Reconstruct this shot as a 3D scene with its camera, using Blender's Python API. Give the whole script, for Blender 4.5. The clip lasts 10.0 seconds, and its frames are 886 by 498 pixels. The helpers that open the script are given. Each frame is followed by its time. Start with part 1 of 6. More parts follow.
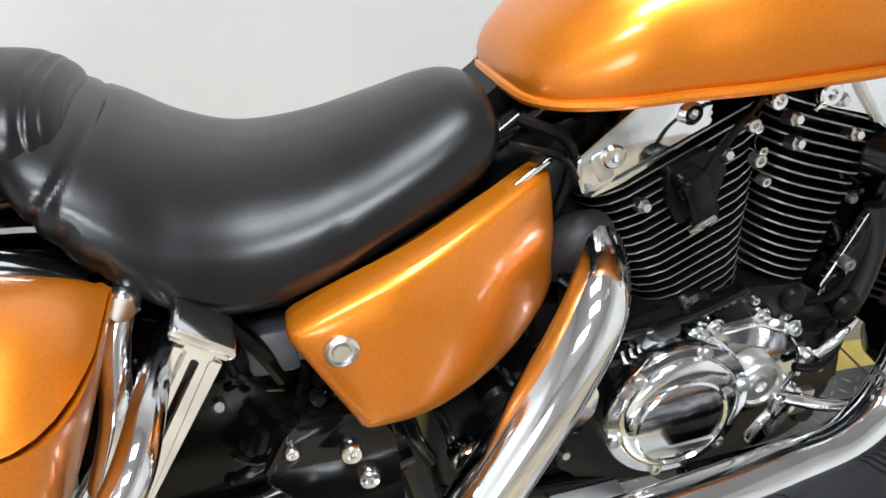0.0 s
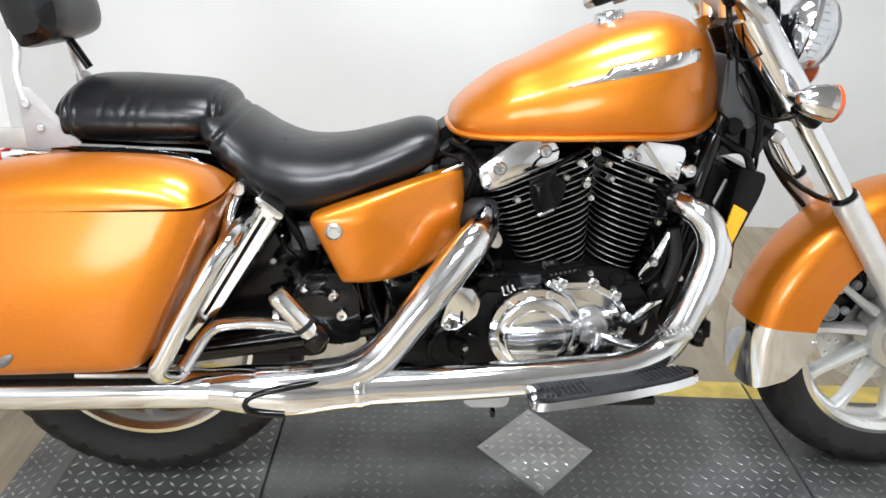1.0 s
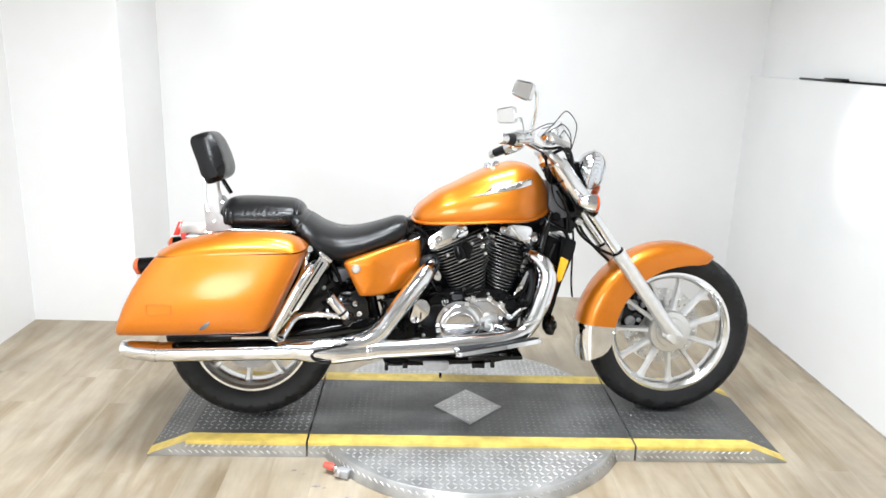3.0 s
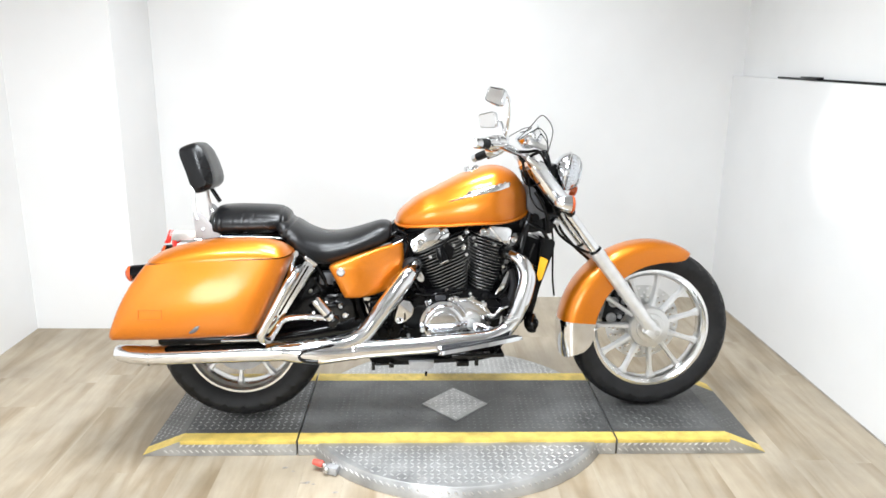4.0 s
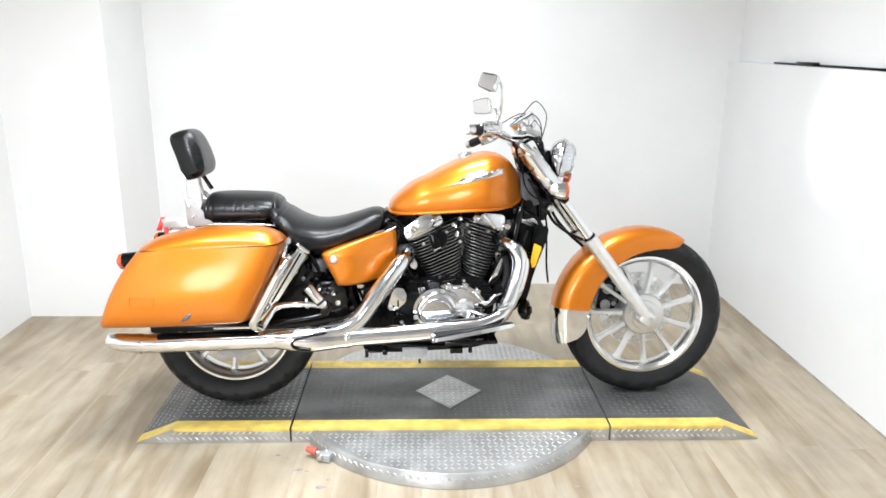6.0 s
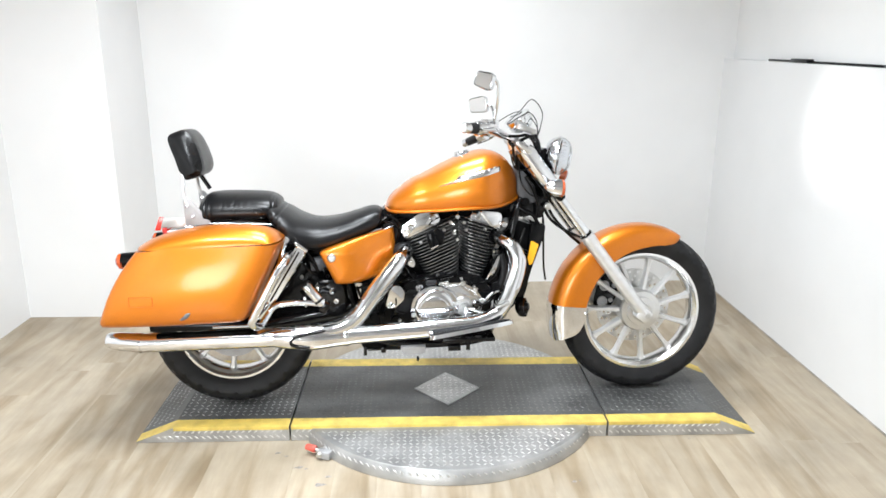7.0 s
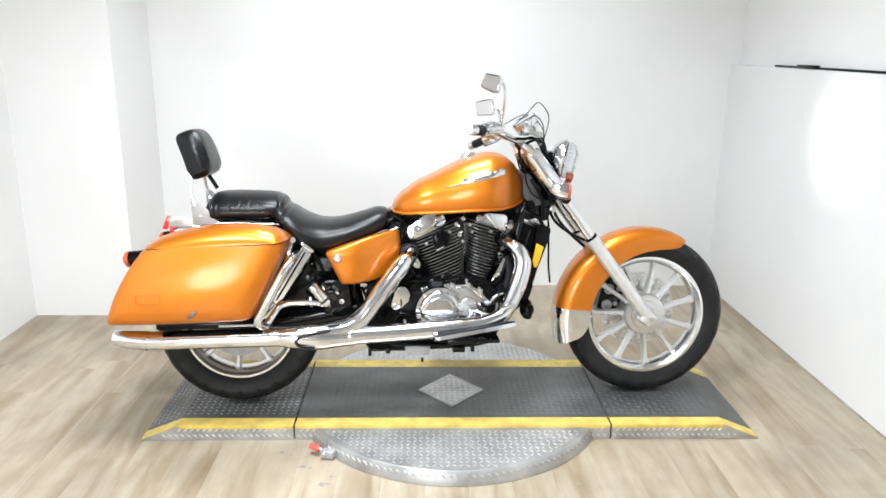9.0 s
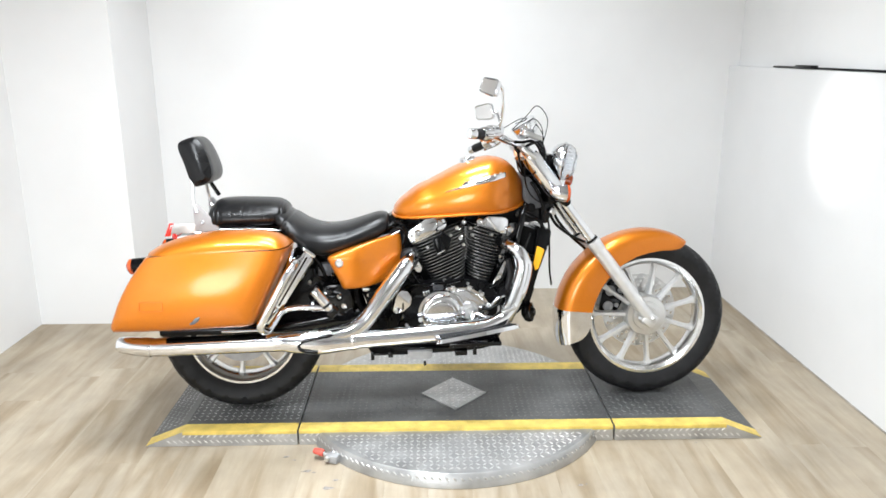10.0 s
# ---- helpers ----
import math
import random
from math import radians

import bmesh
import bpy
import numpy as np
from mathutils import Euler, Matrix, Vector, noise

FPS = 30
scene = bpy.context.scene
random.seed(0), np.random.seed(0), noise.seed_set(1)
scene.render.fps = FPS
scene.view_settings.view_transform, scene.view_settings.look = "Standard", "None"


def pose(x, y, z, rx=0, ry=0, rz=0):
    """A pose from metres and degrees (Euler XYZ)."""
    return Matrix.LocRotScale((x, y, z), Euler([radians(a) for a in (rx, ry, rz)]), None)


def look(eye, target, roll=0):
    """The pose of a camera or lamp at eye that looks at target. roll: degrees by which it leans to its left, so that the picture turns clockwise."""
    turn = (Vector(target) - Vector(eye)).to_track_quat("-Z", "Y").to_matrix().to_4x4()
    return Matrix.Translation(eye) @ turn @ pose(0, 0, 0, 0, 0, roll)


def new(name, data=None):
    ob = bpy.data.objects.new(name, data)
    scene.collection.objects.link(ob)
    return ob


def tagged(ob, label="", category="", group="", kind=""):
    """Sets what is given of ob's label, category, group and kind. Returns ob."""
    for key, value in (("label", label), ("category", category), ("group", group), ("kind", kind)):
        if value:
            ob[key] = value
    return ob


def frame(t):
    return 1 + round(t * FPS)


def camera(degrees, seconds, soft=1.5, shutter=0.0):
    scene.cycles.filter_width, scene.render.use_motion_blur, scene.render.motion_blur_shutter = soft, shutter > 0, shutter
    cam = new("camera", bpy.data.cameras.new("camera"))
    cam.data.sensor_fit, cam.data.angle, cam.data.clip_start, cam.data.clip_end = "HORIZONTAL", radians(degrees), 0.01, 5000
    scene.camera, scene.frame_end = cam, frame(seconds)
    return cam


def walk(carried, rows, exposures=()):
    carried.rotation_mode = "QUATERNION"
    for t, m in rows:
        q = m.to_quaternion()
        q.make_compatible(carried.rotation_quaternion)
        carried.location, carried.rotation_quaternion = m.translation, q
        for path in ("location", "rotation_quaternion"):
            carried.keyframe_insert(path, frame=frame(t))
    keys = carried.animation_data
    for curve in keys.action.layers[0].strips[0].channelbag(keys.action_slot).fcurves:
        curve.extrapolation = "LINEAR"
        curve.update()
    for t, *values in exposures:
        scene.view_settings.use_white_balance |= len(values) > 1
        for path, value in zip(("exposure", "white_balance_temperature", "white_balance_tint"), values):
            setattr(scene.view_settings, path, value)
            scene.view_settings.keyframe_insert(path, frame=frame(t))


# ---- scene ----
cam = camera(61.6, 10.0, soft=1.6)
PATH = [
    (0, (-0.445, -0.704, 1.119), (-0.115, 0.928, 0.011), -1.2),
    (0.5, (-0.397, -0.985, 1.144), (-0.171, 0.741, 0.158), 1.9),
    (1, (-0.273, -1.403, 1.22), (-0.23, 0.413, 0.382), 2.8),
    (1.5, (-0.263, -1.865, 1.323), (-0.222, -0.003, 0.595), 3.0),
    (2, (-0.217, -2.285, 1.368), (-0.194, -0.421, 0.644), 4.1),
    (2.5, (-0.265, -2.581, 1.422), (-0.196, -0.658, 0.877), 2.9),
    (4, (-0.139, -2.842, 1.476), (-0.082, -0.909, 0.969), 0.6),
    (4.5, (-0.144, -2.827, 1.472), (-0.068, -0.898, 0.95), 0.6),
    (5, (-0.138, -2.823, 1.474), (-0.062, -0.893, 0.953), 0.8),
    (5.5, (-0.124, -2.825, 1.474), (-0.059, -0.899, 0.937), 0.8),
    (7, (-0.119, -2.848, 1.473), (-0.051, -0.924, 0.93), 0.2),
    (7.5, (-0.122, -2.85, 1.476), (-0.059, -0.925, 0.938), 0.5),
    (8, (-0.125, -2.857, 1.471), (-0.068, -0.927, 0.948), 0.2),
    (8.5, (-0.122, -2.866, 1.462), (-0.066, -0.936, 0.942), 0.1),
    (9, (-0.126, -2.861, 1.466), (-0.068, -0.934, 0.934), 0.7),
    (9.5, (-0.135, -2.864, 1.469), (-0.075, -0.935, 0.945), 0.2),
    (10, (-0.116, -2.877, 1.46), (-0.068, -0.945, 0.944), -0.1),
]
walk(cam, [(t, look(eye, target, roll)) for t, eye, target, roll in PATH], [(0, -0.28), (0.5, -0.27), (1, -0.17), (1.5, -0.10), (2, 0.0), (5.5, 0.06), (7, 0.0), (9, -0.04), (10, -0.04)])

# ---- light ----
world = bpy.data.worlds.new("world")
world.use_nodes = True
scene.world = world
world.node_tree.nodes["Background"].inputs[0].default_value = (1.0, 1.0, 1.0, 1)
world.node_tree.nodes["Background"].inputs[1].default_value = 0.02


def ceiling_lamp(name, eye, target, sx, sy, watts, colour=(0.90, 0.957, 1.007), spread=radians(180)):
    data = bpy.data.lights.new(name, "AREA")
    data.shape, data.size, data.size_y, data.energy, data.color = "RECTANGLE", sx, sy, watts, colour
    data.spread = spread
    ob = new(name, data)
    ob.matrix_world = look(eye, target)
    return ob


LAMP = 66.0
for row_y, share in ((-2.2, 1.05), (-1.0, 1.0), (0.35, 0.58)):
    col_x = -1.05 if row_y < -2 else -0.25
    ceiling_lamp("panel_light", (col_x, row_y, 2.93), (col_x, row_y, 0), 0.85, 0.55, LAMP * share, spread=radians(142))
# unseen spot added to draw the bright patch on the half wall
spot = bpy.data.lights.new("added_wall_spot", "SPOT")
spot.energy, spot.spot_size, spot.spot_blend, spot.shadow_soft_size = 400, radians(9), 0.9, 0.04
new("added_wall_spot", spot).matrix_world = look((-1.9, -0.3, 2.9), (1.69, 0.33, 1.10))
# unseen light added behind the camera: front fill and the bag's soft glow
ceiling_lamp("added_front_light", (-1.35, -5.35, 1.35), (-0.7, 0, 0.8), 1.4, 1.4, 84, (0.93, 0.97, 1.0)).data.shape = "ELLIPSE"

# ---- materials ----


def node_material(name, base, rough=0.5, metal=0.0, var=0.0, scale=8.0, bump=0.0, bump_scale=60.0, coat=0.0, spec=0.5, rough_var=0.0, stretch=(1, 1, 1), detail=4.0):
    m = bpy.data.materials.new(name)
    m.use_nodes = True
    nt = m.node_tree
    bs = nt.nodes["Principled BSDF"]
    bs.inputs["Base Color"].default_value = (*base, 1)
    bs.inputs["Roughness"].default_value = rough
    bs.inputs["Metallic"].default_value = metal
    bs.inputs["Specular IOR Level"].default_value = spec
    if coat:
        bs.inputs["Coat Weight"].default_value = coat
        bs.inputs["Coat Roughness"].default_value = 0.13
    tc = nt.nodes.new("ShaderNodeTexCoord")
    mp = nt.nodes.new("ShaderNodeMapping")
    mp.inputs["Scale"].default_value = stretch
    nt.links.new(tc.outputs["Object"], mp.inputs[0])
    if var or rough_var:
        n1 = nt.nodes.new("ShaderNodeTexNoise")
        n1.inputs["Scale"].default_value, n1.inputs["Detail"].default_value = scale, detail
        nt.links.new(mp.outputs[0], n1.inputs["Vector"])
        if var:
            ramp = nt.nodes.new("ShaderNodeValToRGB")
            ramp.color_ramp.elements[0].position, ramp.color_ramp.elements[1].position = 0.3, 0.7
            ramp.color_ramp.elements[0].color = (*[c * (1 - var) for c in base], 1)
            ramp.color_ramp.elements[1].color = (*[min(1, c * (1 + var)) for c in base], 1)
            nt.links.new(n1.outputs[0], ramp.inputs[0])
            nt.links.new(ramp.outputs[0], bs.inputs["Base Color"])
        if rough_var:
            mr = nt.nodes.new("ShaderNodeMapRange")
            mr.inputs["To Min"].default_value, mr.inputs["To Max"].default_value = max(0.02, rough - rough_var), rough + rough_var
            nt.links.new(n1.outputs[0], mr.inputs[0])
            nt.links.new(mr.outputs[0], bs.inputs["Roughness"])
    if bump:
        n2 = nt.nodes.new("ShaderNodeTexNoise")
        n2.inputs["Scale"].default_value, n2.inputs["Detail"].default_value = bump_scale, 6
        nt.links.new(mp.outputs[0], n2.inputs["Vector"])
        b = nt.nodes.new("ShaderNodeBump")
        b.inputs["Strength"].default_value, b.inputs["Distance"].default_value = bump, 0.002
        nt.links.new(n2.outputs[0], b.inputs["Height"])
        nt.links.new(b.outputs[0], bs.inputs["Normal"])
    return m


wall_paint = node_material("wall_paint", (0.78, 0.78, 0.778), 0.5, var=0.03, scale=2.0, bump=0.15, bump_scale=90)
# wall paint dimmed in colour so the added bright patch stands out
dimmed_wall_paint = node_material("dimmed_wall_paint", (0.735, 0.738, 0.74), 0.42, var=0.03, scale=2.0, bump=0.12, bump_scale=90)
unseen_wall_paint = node_material("grey_unseen_wall_paint", (0.68, 0.68, 0.68), 0.6, var=0.1, scale=2.0)
ceiling_paint = node_material("ceiling_paint", (0.42, 0.42, 0.425), 0.8, var=0.04, scale=2.0)
upper_paint = node_material("upper_wall_paint", (0.79, 0.79, 0.785), 0.7, var=0.05, scale=1.5, bump=0.15, bump_scale=60)
orange = node_material("pearl_orange_paint", (0.600, 0.174, 0.005), 0.40, 0.70, var=0.07, scale=420, coat=0.6, detail=1)
orange.node_tree.nodes["Principled BSDF"].inputs["Coat Roughness"].default_value = 0.14
chrome = node_material("chrome", (0.77, 0.78, 0.80), 0.10, 1.0, var=0.05, scale=24, rough_var=0.05, bump=0.012, bump_scale=9)
satin = node_material("satin_aluminium", (0.62, 0.62, 0.61), 0.32, 1.0, var=0.06, scale=20, rough_var=0.06)
rim_metal = node_material("polished_rim", (0.76, 0.76, 0.755), 0.23, 1.0, var=0.05, scale=24, rough_var=0.05)
silver = node_material("silver_wheel_paint", (0.66, 0.66, 0.655), 0.30, 0.95, var=0.05, scale=30)
pale_silver = node_material("pale_silver_paint", (0.66, 0.66, 0.66), 0.36, 0.6, var=0.05, scale=40)
matte_grey = node_material("matte_grey_metal", (0.36, 0.36, 0.365), 0.5, 0.1, var=0.1, scale=30)
dark_steel = node_material("black_frame_paint", (0.003, 0.003, 0.0033), 0.12, 0.0, spec=0.32, var=0.3, scale=30)
black_fin = node_material("black_engine_paint", (0.004, 0.004, 0.0044), 0.30, 0.0, spec=0.12, var=0.3, scale=60, bump=0.12, bump_scale=300)
leather = node_material("black_leather", (0.005, 0.005, 0.0055), 0.30, 0.0, spec=0.30, var=0.25, scale=9, bump=0.10, bump_scale=380, rough_var=0.11)
rubber = node_material("tyre_rubber", (0.012, 0.012, 0.013), 0.50, 0.0, spec=0.24, var=0.3, scale=14, bump=0.2, bump_scale=200, rough_var=0.08)
plastic = node_material("black_plastic", (0.003, 0.003, 0.0033), 0.17, 0.0, spec=0.16, var=0.2, scale=30)
dark_grey = node_material("dark_grey_plastic", (0.06, 0.062, 0.068), 0.35, 0.0, var=0.2, scale=30)
amber = node_material("amber_lens", (0.50, 0.075, 0.012), 0.12, 0.0, coat=0.6, var=0.05, scale=60)
yellow_lens = node_material("amber_reflector", (0.95, 0.45, 0.02), 0.2, 0.0, var=0.05, scale=60)
red_lens = node_material("red_lens", (0.75, 0.03, 0.02), 0.15, 0.0, coat=0.6, var=0.05, scale=60)
mirror_glass = node_material("mirror_glass", (0.9, 0.9, 0.9), 0.02, 1.0)
plate_dark = node_material("dark_tread_plate", (0.098, 0.099, 0.097), 0.45, 0.3, var=0.4, scale=7, bump=0.2, bump_scale=80, rough_var=0.12)
plate_worn = node_material("worn_tread_tops", (0.17, 0.17, 0.167), 0.40, 0.6, var=0.5, scale=6, rough_var=0.1)
# lighter copy of the worn tops: light on the left ramp put into colour
lug_lit = node_material("lit_tread_tops", (0.40, 0.40, 0.395), 0.34, 0.75, var=0.4, scale=7, rough_var=0.1)
lug_bright = node_material("polished_tread_tops", (0.70, 0.70, 0.69), 0.34, 0.8, var=0.15, scale=14, rough_var=0.08)
plate_bright = node_material("bright_tread_plate", (0.43, 0.43, 0.425), 0.40, 0.7, var=0.25, scale=9, bump=0.15, bump_scale=120, rough_var=0.1)
yellow_paint = node_material("yellow_safety_paint", (0.62, 0.46, 0.11), 0.5, 0.0, var=0.22, scale=18, bump=0.2, bump_scale=90)
red_rubber = node_material("red_rubber", (0.62, 0.10, 0.07), 0.5, 0.0, var=0.1, scale=40)

# ---- mesh helpers ----


def part(name, bm, material, parent=None, label="", smooth=40):
    me = bpy.data.meshes.new(name)
    bmesh.ops.recalc_face_normals(bm, faces=bm.faces[:])
    bm.to_mesh(me)
    bm.free()
    for mat in (material if isinstance(material, (list, tuple)) else (material,)):
        me.materials.append(mat)
    if smooth:
        me.shade_smooth()
        me.set_sharp_from_angle(angle=radians(smooth))
    ob = new(name, me)
    ob.parent = parent
    if label:
        tagged(ob, label)
    return ob


def empty(name, m, label, category, group="", kind="", parent=None):
    ob = new(name)
    ob.empty_display_size = 0.05
    ob.parent = parent
    ob.matrix_basis = m
    return tagged(ob, label, category, group, kind)


def add_box(bm, c, s, bevel=0.0, m=None, segments=2):
    r = bmesh.ops.create_cube(bm, size=1.0)
    vs = r["verts"]
    bmesh.ops.scale(bm, vec=s, verts=vs)
    if bevel:
        es = list({e for v in vs for e in v.link_edges})
        out = bmesh.ops.bevel(bm, geom=es, offset=bevel, segments=segments, affect="EDGES", profile=0.5)
        vs = list({v for f in out["faces"] for v in f.verts} | {v for v in vs if v.is_valid})
    if m is not None:
        bmesh.ops.transform(bm, matrix=m, verts=vs)
    bmesh.ops.translate(bm, vec=c, verts=vs)
    return vs


def box(c, s, bevel=0.0, m=None):
    bm = bmesh.new()
    add_box(bm, c, s, bevel, m)
    return bm


def spline(pts, n=6):
    """Catmull-Rom through the points."""
    p = [Vector(q) for q in pts]
    if len(p) < 3:
        return p
    p = [2 * p[0] - p[1]] + p + [2 * p[-1] - p[-2]]
    out = []
    for i in range(1, len(p) - 2):
        a, b, c, d = p[i - 1:i + 3]
        for k in range(n):
            t = k / n
            out.append(0.5 * ((2 * b) + (c - a) * t + (2 * a - 5 * b + 4 * c - d) * t * t + (3 * b - a - 3 * c + d) * t ** 3))
    return out + [p[-2]]


def add_loft(bm, rings, cap=True, closed=False):
    vv = [[bm.verts.new(q) for q in r] for r in rings]
    n = len(vv[0])
    pairs = list(zip(vv, vv[1:])) + ([(vv[-1], vv[0])] if closed else [])
    for a, b in pairs:
        for i in range(n):
            j = (i + 1) % n
            bm.faces.new((a[i], a[j], b[j], b[i]))
    if cap and not closed:
        bm.faces.new(vv[0][::-1])
        bm.faces.new(vv[-1])
    return vv


def add_tube(bm, pts, r, seg=12, smooth=6, closed=False, cap=True, flat=1.0):
    """A round tube along a smooth line; r is one radius or one for each given point."""
    line = spline(pts, smooth) if smooth else [Vector(q) for q in pts]
    n = len(line)
    if isinstance(r, (list, tuple)):
        rr = [float(v) for v in np.interp(np.linspace(0, len(pts) - 1, n), range(len(pts)), r)]
    else:
        rr = [r] * n
    rings, up = [], None
    for i, q in enumerate(line):
        d = (line[min(i + 1, n - 1)] - line[max(i - 1, 0)]).normalized()
        if up is None:
            up = Vector((0, 0, 1)) if abs(d.z) < 0.9 else Vector((0, 1, 0))
        side = d.cross(up).normalized()
        up = side.cross(d).normalized()
        rings.append([q + float(rr[i]) * (math.cos(a) * side * flat + math.sin(a) * up) for a in (2 * math.pi * k / seg for k in range(seg))])
    return add_loft(bm, rings, cap, closed)


def tube(pts, r, seg=12, smooth=6, **k):
    bm = bmesh.new()
    add_tube(bm, pts, r, seg, smooth, **k)
    return bm


def add_lathe(bm, profile, origin, axis, seg=40, closed=False):
    """profile: (radius, height along the axis)."""
    turn = Vector((0, 0, 1)).rotation_difference(Vector(axis)).to_matrix().to_4x4()
    m = Matrix.Translation(origin) @ turn
    rings = [[m @ Vector((r * math.cos(a), r * math.sin(a), h)) for a in (2 * math.pi * k / seg for k in range(seg))] for r, h in profile]
    return add_loft(bm, rings, cap=not closed, closed=closed)


def lathe(profile, origin, axis, seg=40, closed=False):
    bm = bmesh.new()
    add_lathe(bm, profile, origin, axis, seg, closed)
    return bm


def add_plate(bm, pts, y0, y1, bevel=0.0, segments=2):
    """A plate whose outline is given in x and z, from y0 to y1."""
    a = [bm.verts.new((x, y0, z)) for x, z in pts]
    b = [bm.verts.new((x, y1, z)) for x, z in pts]
    n = len(pts)
    fs = [bm.faces.new(a), bm.faces.new(b[::-1])]
    for i in range(n):
        fs.append(bm.faces.new((a[i], b[i], b[(i + 1) % n], a[(i + 1) % n])))
    if bevel:
        es = [e for f in fs[:2] for e in f.edges]
        bmesh.ops.bevel(bm, geom=es, offset=bevel, segments=segments, affect="EDGES", profile=0.5)


def plate(pts, y0, y1, bevel=0.0, segments=2):
    bm = bmesh.new()
    add_plate(bm, pts, y0, y1, bevel, segments)
    return bm


def rounded(pts, r, n=5):
    """The outline with its corners rounded."""
    out = []
    k = len(pts)
    for i in range(k):
        p, a, b = Vector(pts[i]), Vector(pts[i - 1]), Vector(pts[(i + 1) % k])
        da, db = a - p, b - p
        d = min(r, da.length * 0.45, db.length * 0.45)
        s, e = p + da.normalized() * d, p + db.normalized() * d
        for j in range(n + 1):
            t = j / n
            out.append(tuple((1 - t) ** 2 * s + 2 * t * (1 - t) * p + t * t * e))
    return out


def section(x, zb, zt, w, shape, yc=0.0):
    """A closed ring across the x axis; shape: (share of half width, share of height) from the bottom's side to the top's middle."""
    half = [(w * a, zb + (zt - zb) * b) for a, b in shape]
    ring = [(x, yc - y, z) for y, z in half] + [(x, yc + y, z) for y, z in half[-2::-1]]
    return ring


# ---- the room ----
ZC = 3.0
XL, XR, YB, YF, YC, XE = -2.24, 1.69, 1.60, -5.5, 1.045, -1.688


def structure(name, bm, mat, label, category):
    ob = part(name, bm, mat, None, smooth=0)
    return tagged(ob, label, category, kind="structure")


# unseen walls begin here, grey only for what the chrome reflects
YW = -2.3
structure("wall_unseen_left", box((XL - 0.06, (YF + YW) / 2, ZC / 2), (0.12, YW - YF, ZC)), unseen_wall_paint, "unseen grey wall added out of view, toned for chrome reflections", "wall")
structure("wall_unseen_right", box((XR + 0.06, (YF + YW) / 2, ZC / 2), (0.12, YW - YF, ZC)), unseen_wall_paint, "unseen grey wall added out of view, toned for chrome reflections", "wall")
structure("wall_left", box(((XL - 0.06), (YW + YB) / 2, ZC / 2), (0.12, YB - YW, ZC)), wall_paint, "smooth white painted showroom wall", "wall")
structure("wall_back", box(((XL + XR) / 2 + 0.06, YB + 0.06, ZC / 2), (XR - XL + 0.12, 0.12, ZC)), wall_paint, "smooth white painted back wall behind the motorcycle", "wall")
structure("wall_pier", box(((XL + XE) / 2, (YC + YB) / 2, ZC / 2), (XE - XL, YB - YC, ZC)), wall_paint, "white wall pier standing out of the back wall", "wall pier")
structure("wall_front", box(((XL + XR) / 2, YF - 0.06, ZC / 2), (XR - XL + 0.5, 0.12, ZC)), unseen_wall_paint, "unseen grey wall closing the room, toned for chrome reflections", "wall")
structure("wall_right", box((XR + 0.03, (YW + YB) / 2, 0.685), (0.06, YB - YW, 1.37)), dimmed_wall_paint, "white half wall with a ledge on top", "half wall")
structure("wall_right_upper", box((XR + 0.12, (YW + YB) / 2, ZC / 2), (0.12, YB - YW, ZC)), upper_paint, "grey-white upper wall set back behind the ledge", "wall")
# the shadow gap at the floor's edge is a strip coloured dark
gap_paint = node_material("painted_shadow_gap", (0.34, 0.31, 0.27), 0.8, var=0.4, scale=12)
structure("trim", box((XR - 0.002, (YW + YB) / 2, 0.003), (0.005, YB - YW - 0.01, 0.006)), gap_paint, "thin strip coloured dark for the shadow gap between floor and half wall", "trim")
structure("ceiling", box(((XL + XR) / 2, (YF + YB) / 2, ZC + 0.06), (XR - XL + 0.8, YB - YF + 0.4, 0.12)), ceiling_paint, "unseen plain grey ceiling, toned for chrome reflections", "ceiling")

# ---- floor ----


